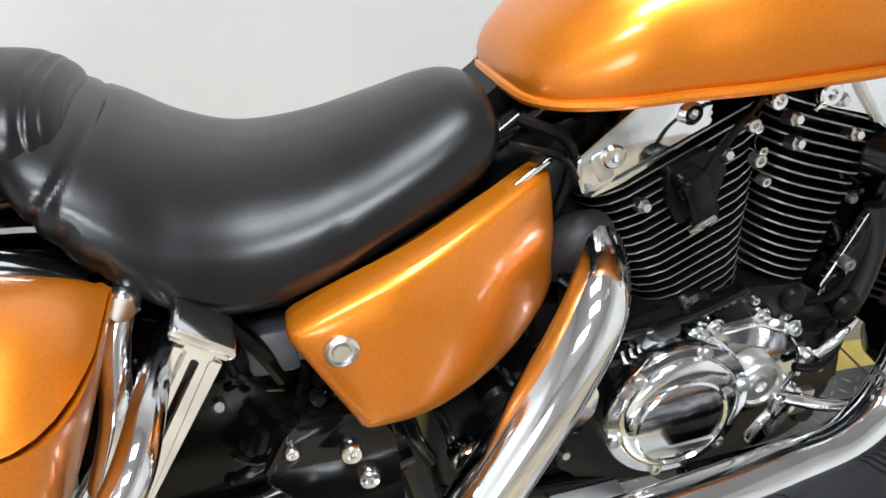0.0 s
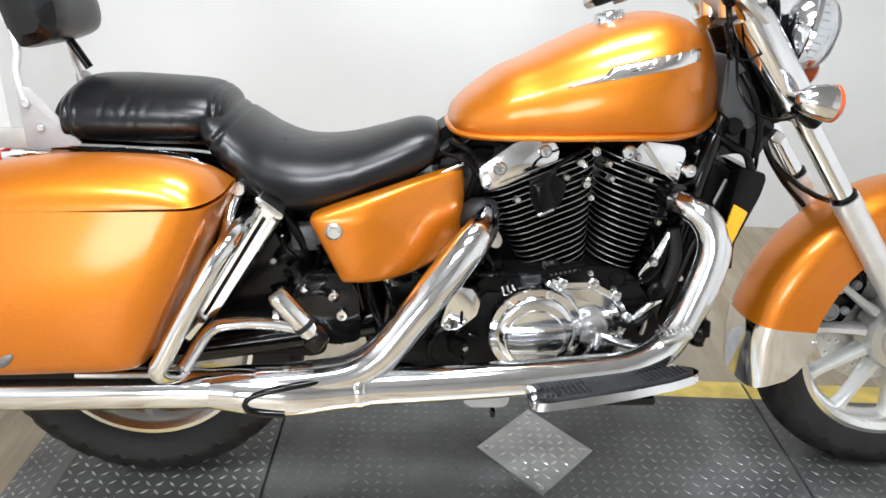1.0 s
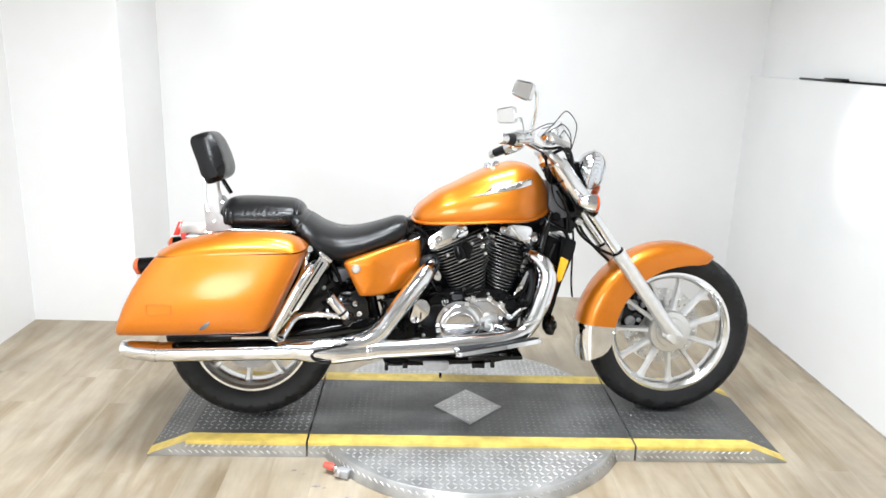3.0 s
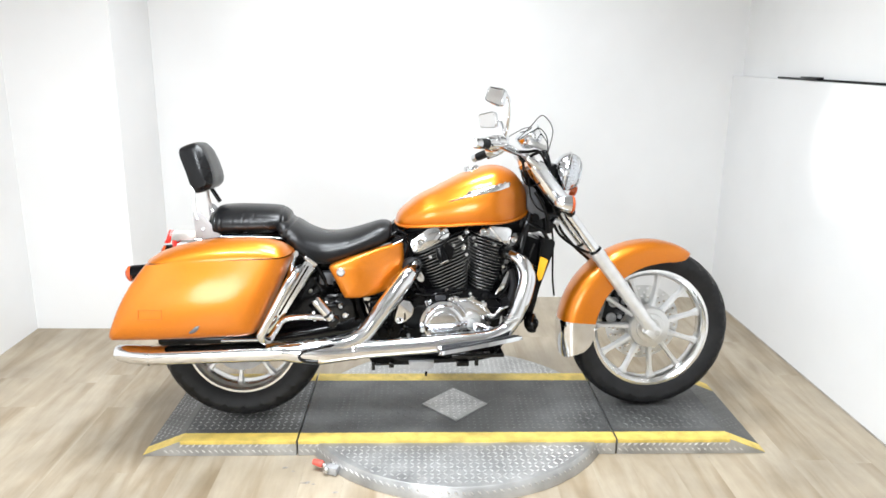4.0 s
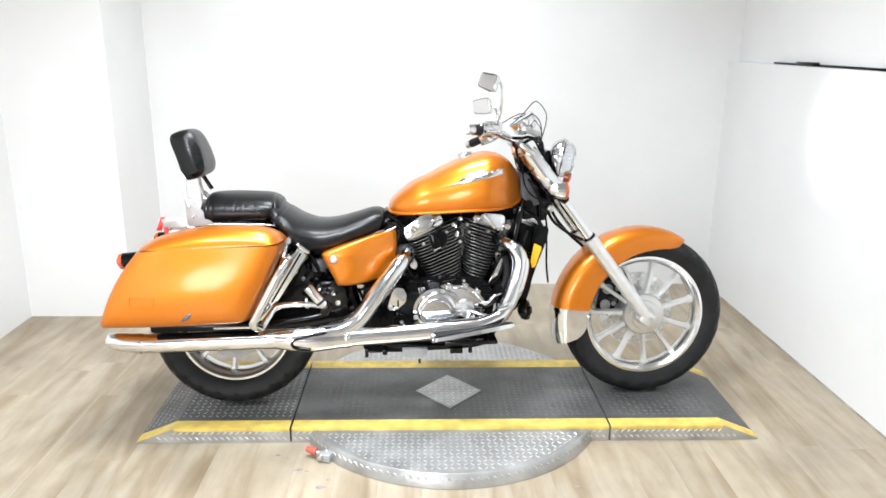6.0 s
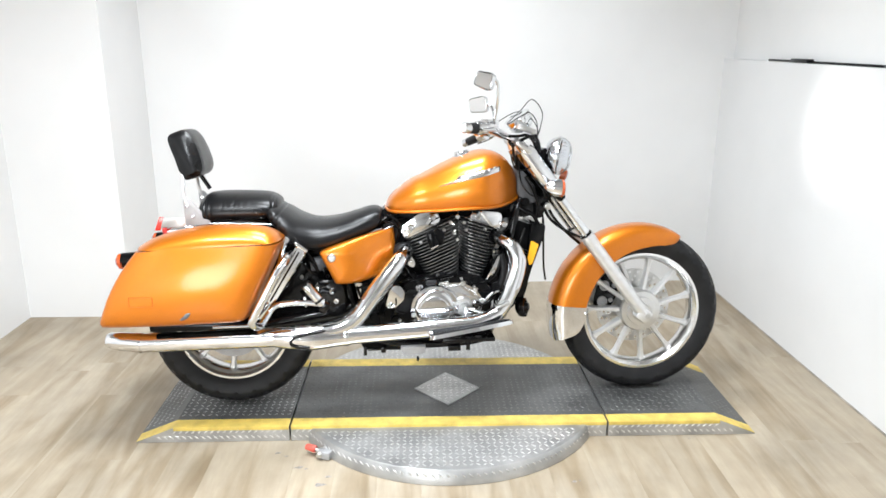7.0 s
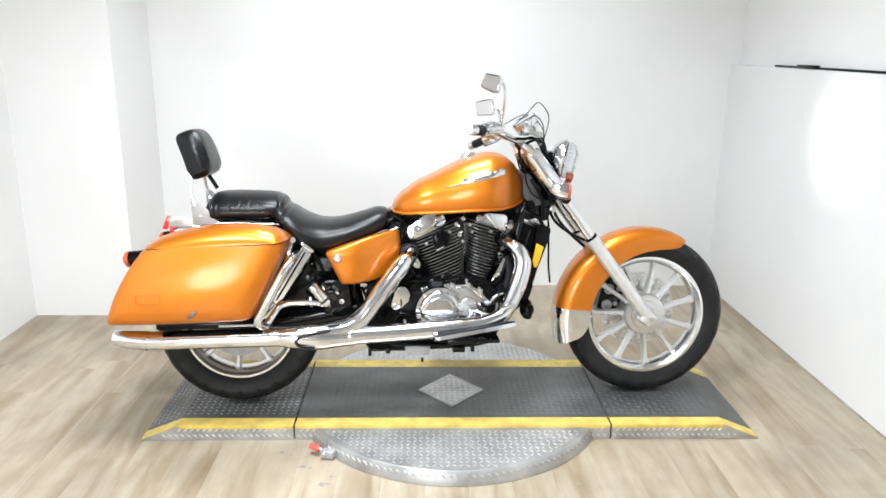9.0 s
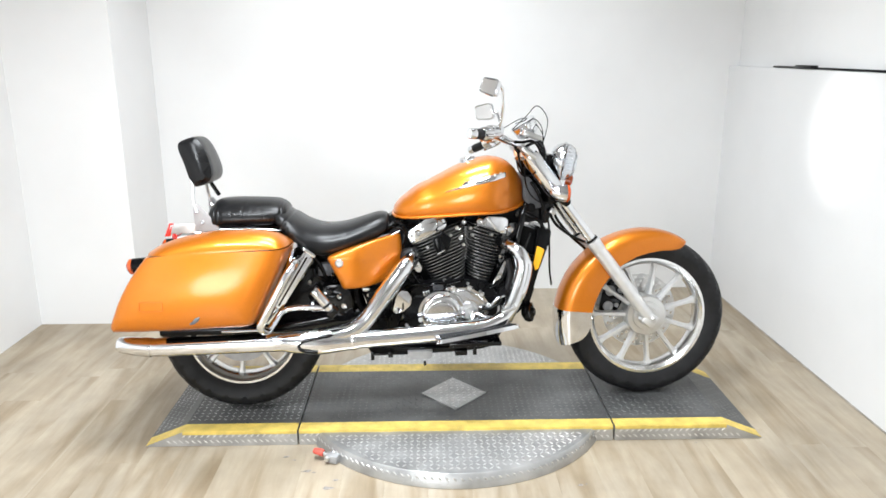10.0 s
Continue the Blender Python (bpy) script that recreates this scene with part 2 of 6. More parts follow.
def wood_material():
    m = bpy.data.materials.new("grey_oak_laminate")
    m.use_nodes = True
    nt = m.node_tree
    bs = nt.nodes["Principled BSDF"]
    tc = nt.nodes.new("ShaderNodeTexCoord")
    mp = nt.nodes.new("ShaderNodeMapping")
    mp.inputs["Scale"].default_value = (6, 0.8, 1)
    info = nt.nodes.new("ShaderNodeObjectInfo")
    add = nt.nodes.new("ShaderNodeVectorMath")
    mul = nt.nodes.new("ShaderNodeMath")
    mul.operation, mul.inputs[1].default_value = "MULTIPLY", 40.0
    nt.links.new(info.outputs["Random"], mul.inputs[0])
    nt.links.new(tc.outputs["Object"], mp.inputs[0])
    nt.links.new(mp.outputs[0], add.inputs[0])
    nt.links.new(mul.outputs[0], add.inputs[1])
    n1 = nt.nodes.new("ShaderNodeTexNoise")
    n1.inputs["Scale"].default_value, n1.inputs["Detail"].default_value, n1.inputs["Distortion"].default_value = 1.7, 4.5, 0.8
    nt.links.new(add.outputs[0], n1.inputs["Vector"])
    n2 = nt.nodes.new("ShaderNodeTexNoise")
    n2.inputs["Scale"].default_value, n2.inputs["Detail"].default_value = 14, 4
    nt.links.new(add.outputs[0], n2.inputs["Vector"])
    ramp = nt.nodes.new("ShaderNodeValToRGB")
    e = ramp.color_ramp.elements
    e[0].position, e[0].color = 0.30, (0.262, 0.203, 0.132, 1)
    e[1].position, e[1].color = 0.72, (0.442, 0.382, 0.298, 1)
    e2 = ramp.color_ramp.elements.new(0.5)
    e2.color = (0.368, 0.308, 0.228, 1)
    nt.links.new(n1.outputs[0], ramp.inputs[0])
    mix = nt.nodes.new("ShaderNodeMix")
    mix.data_type, mix.blend_type = "RGBA", "MULTIPLY"
    mix.inputs[0].default_value = 0.35
    mr = nt.nodes.new("ShaderNodeMapRange")
    mr.inputs["To Min"].default_value, mr.inputs["To Max"].default_value = 0.62, 1.22
    nt.links.new(n2.outputs[0], mr.inputs[0])
    nt.links.new(ramp.outputs[0], mix.inputs[6])
    nt.links.new(mr.outputs[0], mix.inputs[7])
    n3 = nt.nodes.new("ShaderNodeTexNoise")
    n3.inputs["Scale"].default_value, n3.inputs["Detail"].default_value, n3.inputs["Roughness"].default_value = 2.6, 7, 0.62
    geo = nt.nodes.new("ShaderNodeNewGeometry")
    nt.links.new(geo.outputs["Position"], n3.inputs["Vector"])
    stain = nt.nodes.new("ShaderNodeMapRange")
    stain.inputs["From Min"].default_value, stain.inputs["From Max"].default_value = 0.32, 0.68
    stain.inputs["To Min"].default_value, stain.inputs["To Max"].default_value = 0.80, 1.10
    nt.links.new(n3.outputs[0], stain.inputs[0])
    mix2 = nt.nodes.new("ShaderNodeMix")
    mix2.data_type, mix2.blend_type = "RGBA", "MULTIPLY"
    mix2.inputs[0].default_value = 1.0
    nt.links.new(mix.outputs[2], mix2.inputs[6])
    nt.links.new(stain.outputs[0], mix2.inputs[7])
    hue = nt.nodes.new("ShaderNodeHueSaturation")
    hue.inputs["Saturation"].default_value = 1.04
    mv = nt.nodes.new("ShaderNodeMapRange")
    mv.inputs["To Min"].default_value, mv.inputs["To Max"].default_value = 0.945, 1.045
    nt.links.new(info.outputs["Random"], mv.inputs[0])
    nt.links.new(mv.outputs[0], hue.inputs["Value"])
    nt.links.new(mix2.outputs[2], hue.inputs["Color"])
    nt.links.new(hue.outputs[0], bs.inputs["Base Color"])
    bs.inputs["Roughness"].default_value = 0.42
    b = nt.nodes.new("ShaderNodeBump")
    b.inputs["Strength"].default_value, b.inputs["Distance"].default_value = 0.15, 0.001
    nt.links.new(n2.outputs[0], b.inputs["Height"])
    nt.links.new(b.outputs[0], bs.inputs["Normal"])
    return m


oak = wood_material()
screed = node_material("dark_underlay", (0.20, 0.165, 0.125), 0.8, var=0.2)
floor = structure("floor", box(((XL + XR) / 2, (YF + YB) / 2, -0.06), (XR - XL + 0.5, YB - YF + 0.4, 0.106)), screed, "light grey-brown oak laminate plank floor", "floor")


def floor_planks():
    wide, long = 0.152, 1.22
    cache = {}
    rng = random.Random(4)
    x = XL
    while x < XR - 0.01:
        w = min(wide, XR - x)
        y = YF - rng.uniform(0.1, 1.1)
        while y < YB:
            y0, y1 = max(y, YF), min(y + long, YB)
            if y1 - y0 > 0.02:
                key = (round(w, 3), round(y1 - y0, 3))
                if key not in cache:
                    bm = box((0, 0, -0.0035), (w - 0.0002, y1 - y0 - 0.0002, 0.007), 0.0003)
                    ob = part("plank", bm, oak, floor, smooth=0)
                    cache[key] = ob.data
                else:
                    ob = new("plank", cache[key])
                    ob.parent = floor
                ob.location = (x + w / 2, (y0 + y1) / 2, 0)
            y += long
        x += wide


# ---- the turntable and its ramp ----
HR, WR, RD = 0.06, 0.304, 0.606
XS, XT, XB = 0.607, 1.186, 1.045


def add_lugs(bm, spots, h=0.0016, long=0.026, wide=0.009):
    """Raised lens-shaped treads; spots: a point, the surface's two directions and its normal, and the turn."""
    for o, u, v, nrm, turn in spots:
        d = math.cos(turn) * u + math.sin(turn) * v
        e = -math.sin(turn) * u + math.cos(turn) * v
        base = [o + d * long / 2, o + e * wide / 2, o - d * long / 2, o - e * wide / 2]
        top = [o + d * long * 0.32 + nrm * h, o + e * wide * 0.2 + nrm * h, o - d * long * 0.32 + nrm * h, o - e * wide * 0.2 + nrm * h]
        b = [bm.verts.new(q) for q in base]
        t = [bm.verts.new(q) for q in top]
        bm.faces.new(t)
        for i in range(4):
            j = (i + 1) % 4
            bm.faces.new((b[i], b[j], t[j], t[i]))


def grid_spots(o, u, v, nu, nv, pitch, keep=lambda p: True):
    nrm = u.cross(v).normalized()
    out = []
    for i in range(nu):
        for j in range(nv):
            p = o + u * (i + 0.5) * pitch + v * (j + 0.5) * pitch
            if keep(p):
                out.append((p, u, v, nrm, radians(45 if (i + j) % 2 else -45)))
    return out


UX, UY, UZ = Vector((1, 0, 0)), Vector((0, 1, 0)), Vector((0, 0, 1))


def turntable():
    top = empty("turntable", pose(0, 0, 0), "round bright tread-plate turntable lying on the wood floor", "turntable")
    part("disc", lathe([(RD + 0.014, 0.001), (RD + 0.014, 0.003), (RD + 0.001, 0.048), (RD - 0.003, 0.052)], (0, 0, 0), (0, 0, 1), 128), plate_bright, top, smooth=30)
    bm = bmesh.new()
    n = int(2 * RD / 0.0235)
    add_lugs(bm, grid_spots(Vector((-RD, -RD, 0.052)), UX, UY, n, n, 0.0235, lambda p: abs(p.y) > WR + 0.012 and p.xy.length < RD - 0.016), 0.0016, 0.022, 0.007)
    k = 290
    for i in range(k):
        a = 2 * math.pi * i / k
        nrm = Vector((math.cos(a), math.sin(a), 0))
        add_lugs(bm, [(nrm * (RD + 0.0072) + UZ * (0.015 if i % 2 else 0.034), Vector((-nrm.y, nrm.x, 0)), UZ, nrm, radians(40 if i % 2 else -40))], 0.0016, 0.022, 0.007)
    tread = part("tread", bm, lug_bright, top, smooth=0)
    tagged(tread, "raised bright treads", kind="stuff")
    return top


def ramp_section(x0, x1, tip=0):
    """One length of the platform; tip: -1 or 1 where that end slopes to the floor."""
    th = empty("platform_section", pose(0, 0, 0), "dark tread-plate platform section with yellow painted edges" if not tip else "dark tread-plate ramp section with yellow edges, sloping to the floor", "ramp", "platform sections")
    g = 0.0035
    a, b = x0 + g, x1 - g
    if tip < 0:
        prof = [(-XT, 0.001), (b, 0.001), (b, HR), (-XB, HR), (-XT, 0.004)]
    elif tip > 0:
        prof = [(a, 0.001), (XT, 0.001), (XT, 0.004), (XB, HR), (a, HR)]
    else:
        prof = [(a, 0.001), (b, 0.001), (b, HR), (a, HR)]
    part("body", plate(prof, -WR, WR), plate_bright, th, smooth=0)
    # dark top skin and yellow stripes follow the top edge
    line = [(x, z) for x, z in prof if z > 0.003]
    line.sort()
    flat = line
    ys, yr = 0.060, 0.076

    def skin(name, y0, y1, lift, mat, label):
        bm = bmesh.new()
        lo = [[bm.verts.new((x, y, z - 0.001)) for y in (y0, y1)] for x, z in flat]
        hi = [[bm.verts.new((x, y, z + lift)) for y in (y0, y1)] for x, z in flat]
        for p, q in zip(range(len(flat) - 1), range(1, len(flat))):
            bm.faces.new((hi[p][0], hi[q][0], hi[q][1], hi[p][1]))
            bm.faces.new((lo[p][0], hi[p][0], hi[p][1], lo[p][1])) if p == 0 else None
            bm.faces.new((lo[p][0], lo[q][0], hi[q][0], hi[p][0]))
            bm.faces.new((lo[p][1], hi[p][1], hi[q][1], lo[q][1]))
        return part(name, bm, mat, th, label, smooth=0)

    skin("deck", -WR + ys, WR - yr, 0.002, plate_dark, "worn dark tread plate")
    skin("yellow_stripe", -WR + 0.001, -WR + ys, 0.0022, yellow_paint, "scuffed yellow safety stripe")
    skin("yellow_stripe", WR - yr, WR - 0.001, 0.0022, yellow_paint, "scuffed yellow safety stripe")
    # the paint runs over the rolled front edge
    bl = bmesh.new()
    edge = [(x, z) for x, z in flat if z > 0.02]
    x_lo, x_hi = edge[0][0], edge[-1][0]
    add_box(bl, ((x_lo + x_hi) / 2, -WR - 0.0005, HR - 0.0055), (x_hi - x_lo - 0.001, 0.003, 0.013), 0.0012)
    part("painted_edge", bl, yellow_paint, th, smooth=0)
    bm, by = bmesh.new(), bmesh.new()
    pitch = 0.0255
    for (xa, za), (xb, zb) in zip(flat, flat[1:]):
        u = Vector((xb - xa, 0, zb - za))
        length = u.length
        u.normalize()
        nu, nv = int(length / pitch), int((2 * WR - 0.01) / pitch)
        spots = grid_spots(Vector((xa, -WR + 0.006, za + 0.0018)), u, UY, nu, nv, pitch)
        add_lugs(bm, [s for s in spots if -WR + ys + 0.012 < s[0].y < WR - yr - 0.012], 0.0016 if tip < 0 else 0.0012, 0.022, 0.007)
        add_lugs(by, [s for s in spots if s[0].y < -WR + ys - 0.008 or s[0].y > WR - yr + 0.008], 0.0014, 0.024, 0.008)
    # the left ramp's treads carry the brighter light in their colour
    tagged(part("tread", bm, lug_lit if tip < 0 else plate_worn, th, smooth=0), "raised worn dark treads", kind="stuff")
    tagged(part("stripe_tread", by, yellow_paint, th, smooth=0), "raised yellow treads", kind="stuff")
    bs = bmesh.new()
    pitch = 0.0235
    n = int((b - a) / pitch)
    for side in (-1, 1):
        for i in range(n):
            for j in (0, 1):
                x = a + (i + 0.5 + 0.5 * j) * pitch
                z = 0.019 + 0.023 * j
                if abs(x) > XB and z > HR * (XT - abs(x)) / (XT - XB) - 0.014:
                    continue
                if abs(x) < math.sqrt(RD ** 2 - WR ** 2) and not tip:
                    continue
                if x > b - 0.012:
                    continue
                add_lugs(bs, [(Vector((x, side * WR, z)), UX * -side, UZ, Vector((0, side, 0)), radians(40 if j else -40))], 0.0014, 0.022, 0.007)
    tagged(part("side_tread", bs, lug_bright, th, smooth=0), "raised bright treads", kind="stuff")
    return th


turntable()
for x0, x1, tip in ((-XT, -XS, -1), (-XS, XS, 0), (XS, XT, 1)):
    ramp_section(x0, x1, tip)


def diamond_plate():
    th = empty("diamond_cover_plate", pose(0, -0.008, HR), "bright diamond-shaped tread cover plate screwed to the platform", "cover plate")
    a, b = 0.137, 0.152
    bm = bmesh.new()
    lo = [bm.verts.new(q) for q in ((-a, 0, 0.0015), (0, -b, 0.0015), (a, 0, 0.0015), (0, b, 0.0015))]
    hi = [bm.verts.new((v.co.x, v.co.y, 0.0065)) for v in lo]
    bm.faces.new(hi)
    for i in range(4):
        bm.faces.new((lo[i], lo[(i + 1) % 4], hi[(i + 1) % 4], hi[i]))
    part("plate", bm, plate_bright, th, smooth=0)
    bm = bmesh.new()
    add_lugs(bm, grid_spots(Vector((-a, -b, 0.0065)), UX, UY, 12, 13, 0.0235, lambda p: abs(p.x) / a + abs(p.y) / b < 0.86), 0.0014, 0.024, 0.008)
    tagged(part("tread", bm, lug_bright, th, smooth=0), "raised bright treads", kind="stuff")
    for x, y in ((-a + 0.022, 0), (a - 0.022, 0), (0, -b + 0.022), (0, b - 0.022)):
        part("screw", lathe([(0.006, 0.006), (0.006, 0.008), (0.004, 0.0095)], (x, y, 0), (0, 0, 1), 12), satin, th)


diamond_plate()


def foot_pedal():
    th = empty("locking_pedal", pose(-0.462, -0.432, 0, 0, 0, 158), "turntable locking pedal with red rubber tip", "pedal")
    part("bracket", box((0.0, 0, 0.018), (0.05, 0.032, 0.030), 0.004), matte_grey, th)
    part("lever", tube([(0.0, 0, 0.026), (0.02, 0.0, 0.027), (0.040, 0, 0.030)], 0.007, 10), satin, th)
    part("bolt", lathe([(0.011, 0), (0.011, 0.05), (0.008, 0.054)], (0.012, -0.027, 0.022), (0, 1, 0), 12), satin, th)
    part("rubber_tip", tube([(0.036, 0, 0.030), (0.046, 0, 0.031), (0.075, 0, 0.033)], [0.012, 0.014, 0.011], 12), red_rubber, th, "faded red rubber tip")


foot_pedal()

# ---- the motorcycle ----
bike = empty("motorcycle", pose(0, -0.03, HR, -5, 0, 3.5), "orange and chrome cruiser motorcycle with hard saddlebags, leaning on the platform", "motorcycle")
RX, RZ, FX, FZ = -0.84, 0.332, 0.802, 0.334
FENDER_Z = 0.345


def vec(x, z, y=0.0):
    return Vector((x, y, z))


def wheel(name, x, z, r_tyre, half, r_rim, spokes, hub_r, phase=0.0):
    rim_half = half * 0.72
    part(name.replace("wheel", "tyre"), tyre_mesh(x, z, r_tyre, half, r_rim), rubber, bike, "black road tyre with grooved tread")
    w = part(name, lathe([(r_rim - 0.004, -rim_half - 0.004), (r_rim + 0.006, -rim_half - 0.003), (r_rim + 0.007, -rim_half + 0.004), (r_rim - 0.006, -rim_half + 0.012),
                          (r_rim - 0.012, -rim_half * 0.3), (r_rim - 0.012, rim_half * 0.3), (r_rim - 0.006, rim_half - 0.012), (r_rim + 0.007, rim_half - 0.004), (r_rim + 0.006, rim_half + 0.003),
                          (r_rim - 0.004, rim_half + 0.004), (r_rim - 0.012, rim_half - 0.006), (r_rim - 0.016, rim_half - 0.010), (r_rim - 0.023, rim_half * 0.30), (r_rim - 0.023, -rim_half * 0.30), (r_rim - 0.016, -rim_half + 0.010), (r_rim - 0.012, -rim_half + 0.006)],
                         (x, 0, z), (0, 1, 0), 96, closed=True), rim_metal, bike, "polished-lip silver cast rim")
    part("hub", lathe([(0.012, -rim_half - 0.014), (hub_r * 0.42, -rim_half - 0.014), (hub_r * 0.46, -rim_half - 0.006), (hub_r * 0.66, -rim_half - 0.004), (hub_r * 0.69, -rim_half + 0.003), (hub_r * 0.92, -rim_half + 0.005), (hub_r * 0.98, -rim_half * 0.7), (hub_r, -rim_half * 0.4),
                             (hub_r, rim_half * 0.5), (hub_r * 0.6, rim_half), (0.012, rim_half)], (x, 0, z), (0, 1, 0), 48), silver, w)
    for i in range(spokes):
        a = phase + 2 * math.pi * i / spokes
        bm = bmesh.new()
        rings = []
        for f, wd, dp in ((0.0, 0.014, 0.025), (0.12, 0.0105, 0.022), (0.5, 0.0085, 0.018), (0.8, 0.0092, 0.017), (0.92, 0.0125, 0.017), (1.0, 0.022, 0.018)):
            rad = hub_r * 0.9 + (r_rim - 0.017 - hub_r * 0.9) * f
            c = Vector((x + rad * math.cos(a), 0, z + rad * math.sin(a)))
            t = Vector((-math.sin(a), 0, math.cos(a)))
            n = Vector((0, 1, 0))
            rings.append([c + t * wd * s + n * dp * k for s, k in ((-1, -0.55), (-0.6, -1), (0.6, -1), (1, -0.55), (1, 0.55), (0.6, 1), (-0.6, 1), (-1, 0.55))])
        add_loft(bm, rings)
        part("spoke", bm, pale_silver, w)
    return w


def tyre_mesh(x, z, r, half, r_rim):
    bm = bmesh.new()
    seg, prof = 216, []
    for rr, h in ((r_rim - 0.002, 0.70), (r_rim + 0.010, 0.80), (r_rim + (r - r_rim) * 0.30, 0.965), (r_rim + (r - r_rim) * 0.50, 1.0), (r_rim + (r - r_rim) * 0.56, 1.02), (r_rim + (r - r_rim) * 0.72, 0.955),
                  (r - 0.017, 0.82), (r - 0.0085, 0.62), (r - 0.004, 0.42), (r - 0.001, 0.2), (r, 0.0)):
        prof.append((rr, h * half))
    prof = [(a, -b) for a, b in prof] + prof[-2::-1]
    m = Matrix.Translation((x, 0, z)) @ Vector((0, 0, 1)).rotation_difference(Vector((0, 1, 0))).to_matrix().to_4x4()
    rings = []
    n = len(prof)
    for k in range(seg):
        a = 2 * math.pi * k / seg
        ring = []
        for i, (rr, h) in enumerate(prof):
            edge = min(i, n - 1 - i)
            # grooves run aslant from the shoulder towards the middle
            g = (0.008 if edge < 9 else 0.004) if 4 <= edge <= 10 and (k + (edge - 4) * 2 * (1 if i < n / 2 else -1)) % 9 < 2 else 0.0
            ring.append(m @ Vector(((rr - g) * math.cos(a), (rr - g) * math.sin(a), h)))
        rings.append(ring)
    vv = [[bm.verts.new(q) for q in r_] for r_ in rings]
    for a, b in zip(vv, vv[1:] + vv[:1]):
        for i in range(n - 1):
            bm.faces.new((a[i], a[i + 1], b[i + 1], b[i]))
    return bm


wheel("front_wheel", FX, FZ, 0.334, 0.060, 0.238, 11, 0.088, 0.25)
wheel("rear_wheel", RX, RZ, 0.320, 0.085, 0.212, 9, 0.085, 0.4)


def brake_disc(name, x, z, y, r0, r1):
    """A drilled disc: rings of small square plates and webs leave the holes open."""
    bm = bmesh.new()
    seg = 72
    radii = [r0 + (r1 - r0) * f for f in (0, 0.14, 0.30, 0.42, 0.58, 0.70, 0.86, 1.0)]
    for i in range(len(radii) - 1):
        for k in range(seg):
            if i % 2 == 1 and (k + i // 2) % 3 == 0:
                continue
            a0, a1 = 2 * math.pi * k / seg, 2 * math.pi * (k + 1) / seg
            q = [(x + rr * math.cos(a), z + rr * math.sin(a)) for rr, a in ((radii[i], a0), (radii[i + 1], a0), (radii[i + 1], a1), (radii[i], a1))]
            f = [bm.verts.new((u, y - 0.0025, v)) for u, v in q]
            b = [bm.verts.new((u, y + 0.0025, v)) for u, v in q]
            bm.faces.new(f)
            bm.faces.new(b[::-1])
            for j in range(4):
                bm.faces.new((f[j], b[j], b[(j + 1) % 4], f[(j + 1) % 4]))
    bmesh.ops.remove_doubles(bm, verts=bm.verts[:], dist=0.0001)
    return part(name, bm, satin, bike, "drilled steel brake disc", smooth=0)


brake_disc("brake_disc", FX, FZ, 0.062, 0.095, 0.158)
part("disc_carrier", lathe([(0.05, 0.052), (0.1, 0.056), (0.1, 0.066), (0.05, 0.066)], (FX, 0, FZ), (0, 1, 0), 40), satin, bike)
cal = part("brake_caliper", plate(rounded([(0.648, 0.470), (0.700, 0.482), (0.742, 0.440), (0.722, 0.372), (0.690, 0.318), (0.640, 0.312), (0.622, 0.350)], 0.014), 0.045, 0.105, 0.006), plastic, bike, "black front brake caliper")
for x, z, r in ((0.670, 0.425, 0.022), (0.662, 0.358, 0.022), (0.712, 0.425, 0.011), (0.698, 0.362, 0.010), (0.694, 0.458, 0.008)):
    part("piston_boss", lathe([(r, -0.006), (r, 0.005), (r * 0.8, 0.008), (r * 0.62, 0.008), (r * 0.55, 0.003), (0.0, 0.003)], (x, 0.043, z), (0, -1, 0), 20), matte_grey, cal, "grey piston boss")
part("rear_disc", lathe([(0.06, -0.078), (0.118, -0.078), (0.118, -0.083), (0.06, -0.083)], (RX, 0, RZ), (0, 1, 0), 56), matte_grey, bike, "steel rear brake disc")

# fork
F_TOP, F_AXLE = vec(0.288, 1.005), vec(FX - 0.006, FZ)
fork_dir = (F_AXLE - F_TOP).normalized()


def fork_at(z, y):
    t = (z - F_TOP.z) / fork_dir.z
    p = F_TOP + fork_dir * t
    return Vector((p.x, y, p.z))


for y in (-0.094, 0.098):
    part("fork_leg", tube([fork_at(0.905, y), fork_at(0.66, y)], 0.0205, 24, 0), chrome, bike, "chrome fork tube")
    low = part("fork_slider", tube([fork_at(0.665, y), fork_at(0.645, y), fork_at(0.62, y), fork_at(0.45, y), fork_at(0.36, y), fork_at(0.318, y)],
                                   [0.028, 0.029, 0.0275, 0.0265, 0.0275, 0.022], 24, 3), pale_silver, bike, "brushed aluminium fork slider")
    part("dust_seal", tube([fork_at(0.672, y), fork_at(0.666, y)], 0.0255, 24, 0), plastic, low, "black dust seal")
    cov = part("fork_cover", tube([fork_at(1.005, y), fork_at(0.985, y), fork_at(0.868, y), fork_at(0.85, y)], [0.033, 0.0365, 0.0365, 0.033], 28, 0), chrome, bike, "chrome upper fork cover")
    part("fork_cap", tube([fork_at(1.028, y), fork_at(1.004, y)], [0.018, 0.022], 16, 0), chrome, cov)
    part("axle_end", lathe([(0.0, -0.026), (0.010, -0.026), (0.013, -0.023), (0.013, 0.0), (0.022, 0.002), (0.024, 0.02)] if y < 0 else [(0.02, -0.02), (0.014, 0.0), (0.014, 0.03)],
                                (FX, y, FZ), (0, 1, 0), 24), satin, bike)
part("fork_pinch_clamp", box((FX - 0.012, -0.094, FZ + 0.002), (0.062, 0.05, 0.06), 0.014, pose(0, 0, 0, 0, 38, 0)), pale_silver, bike)
part("front_axle", tube([(FX, -0.11, FZ), (FX, 0.11, FZ)], 0.010, 16, 0), satin, bike)
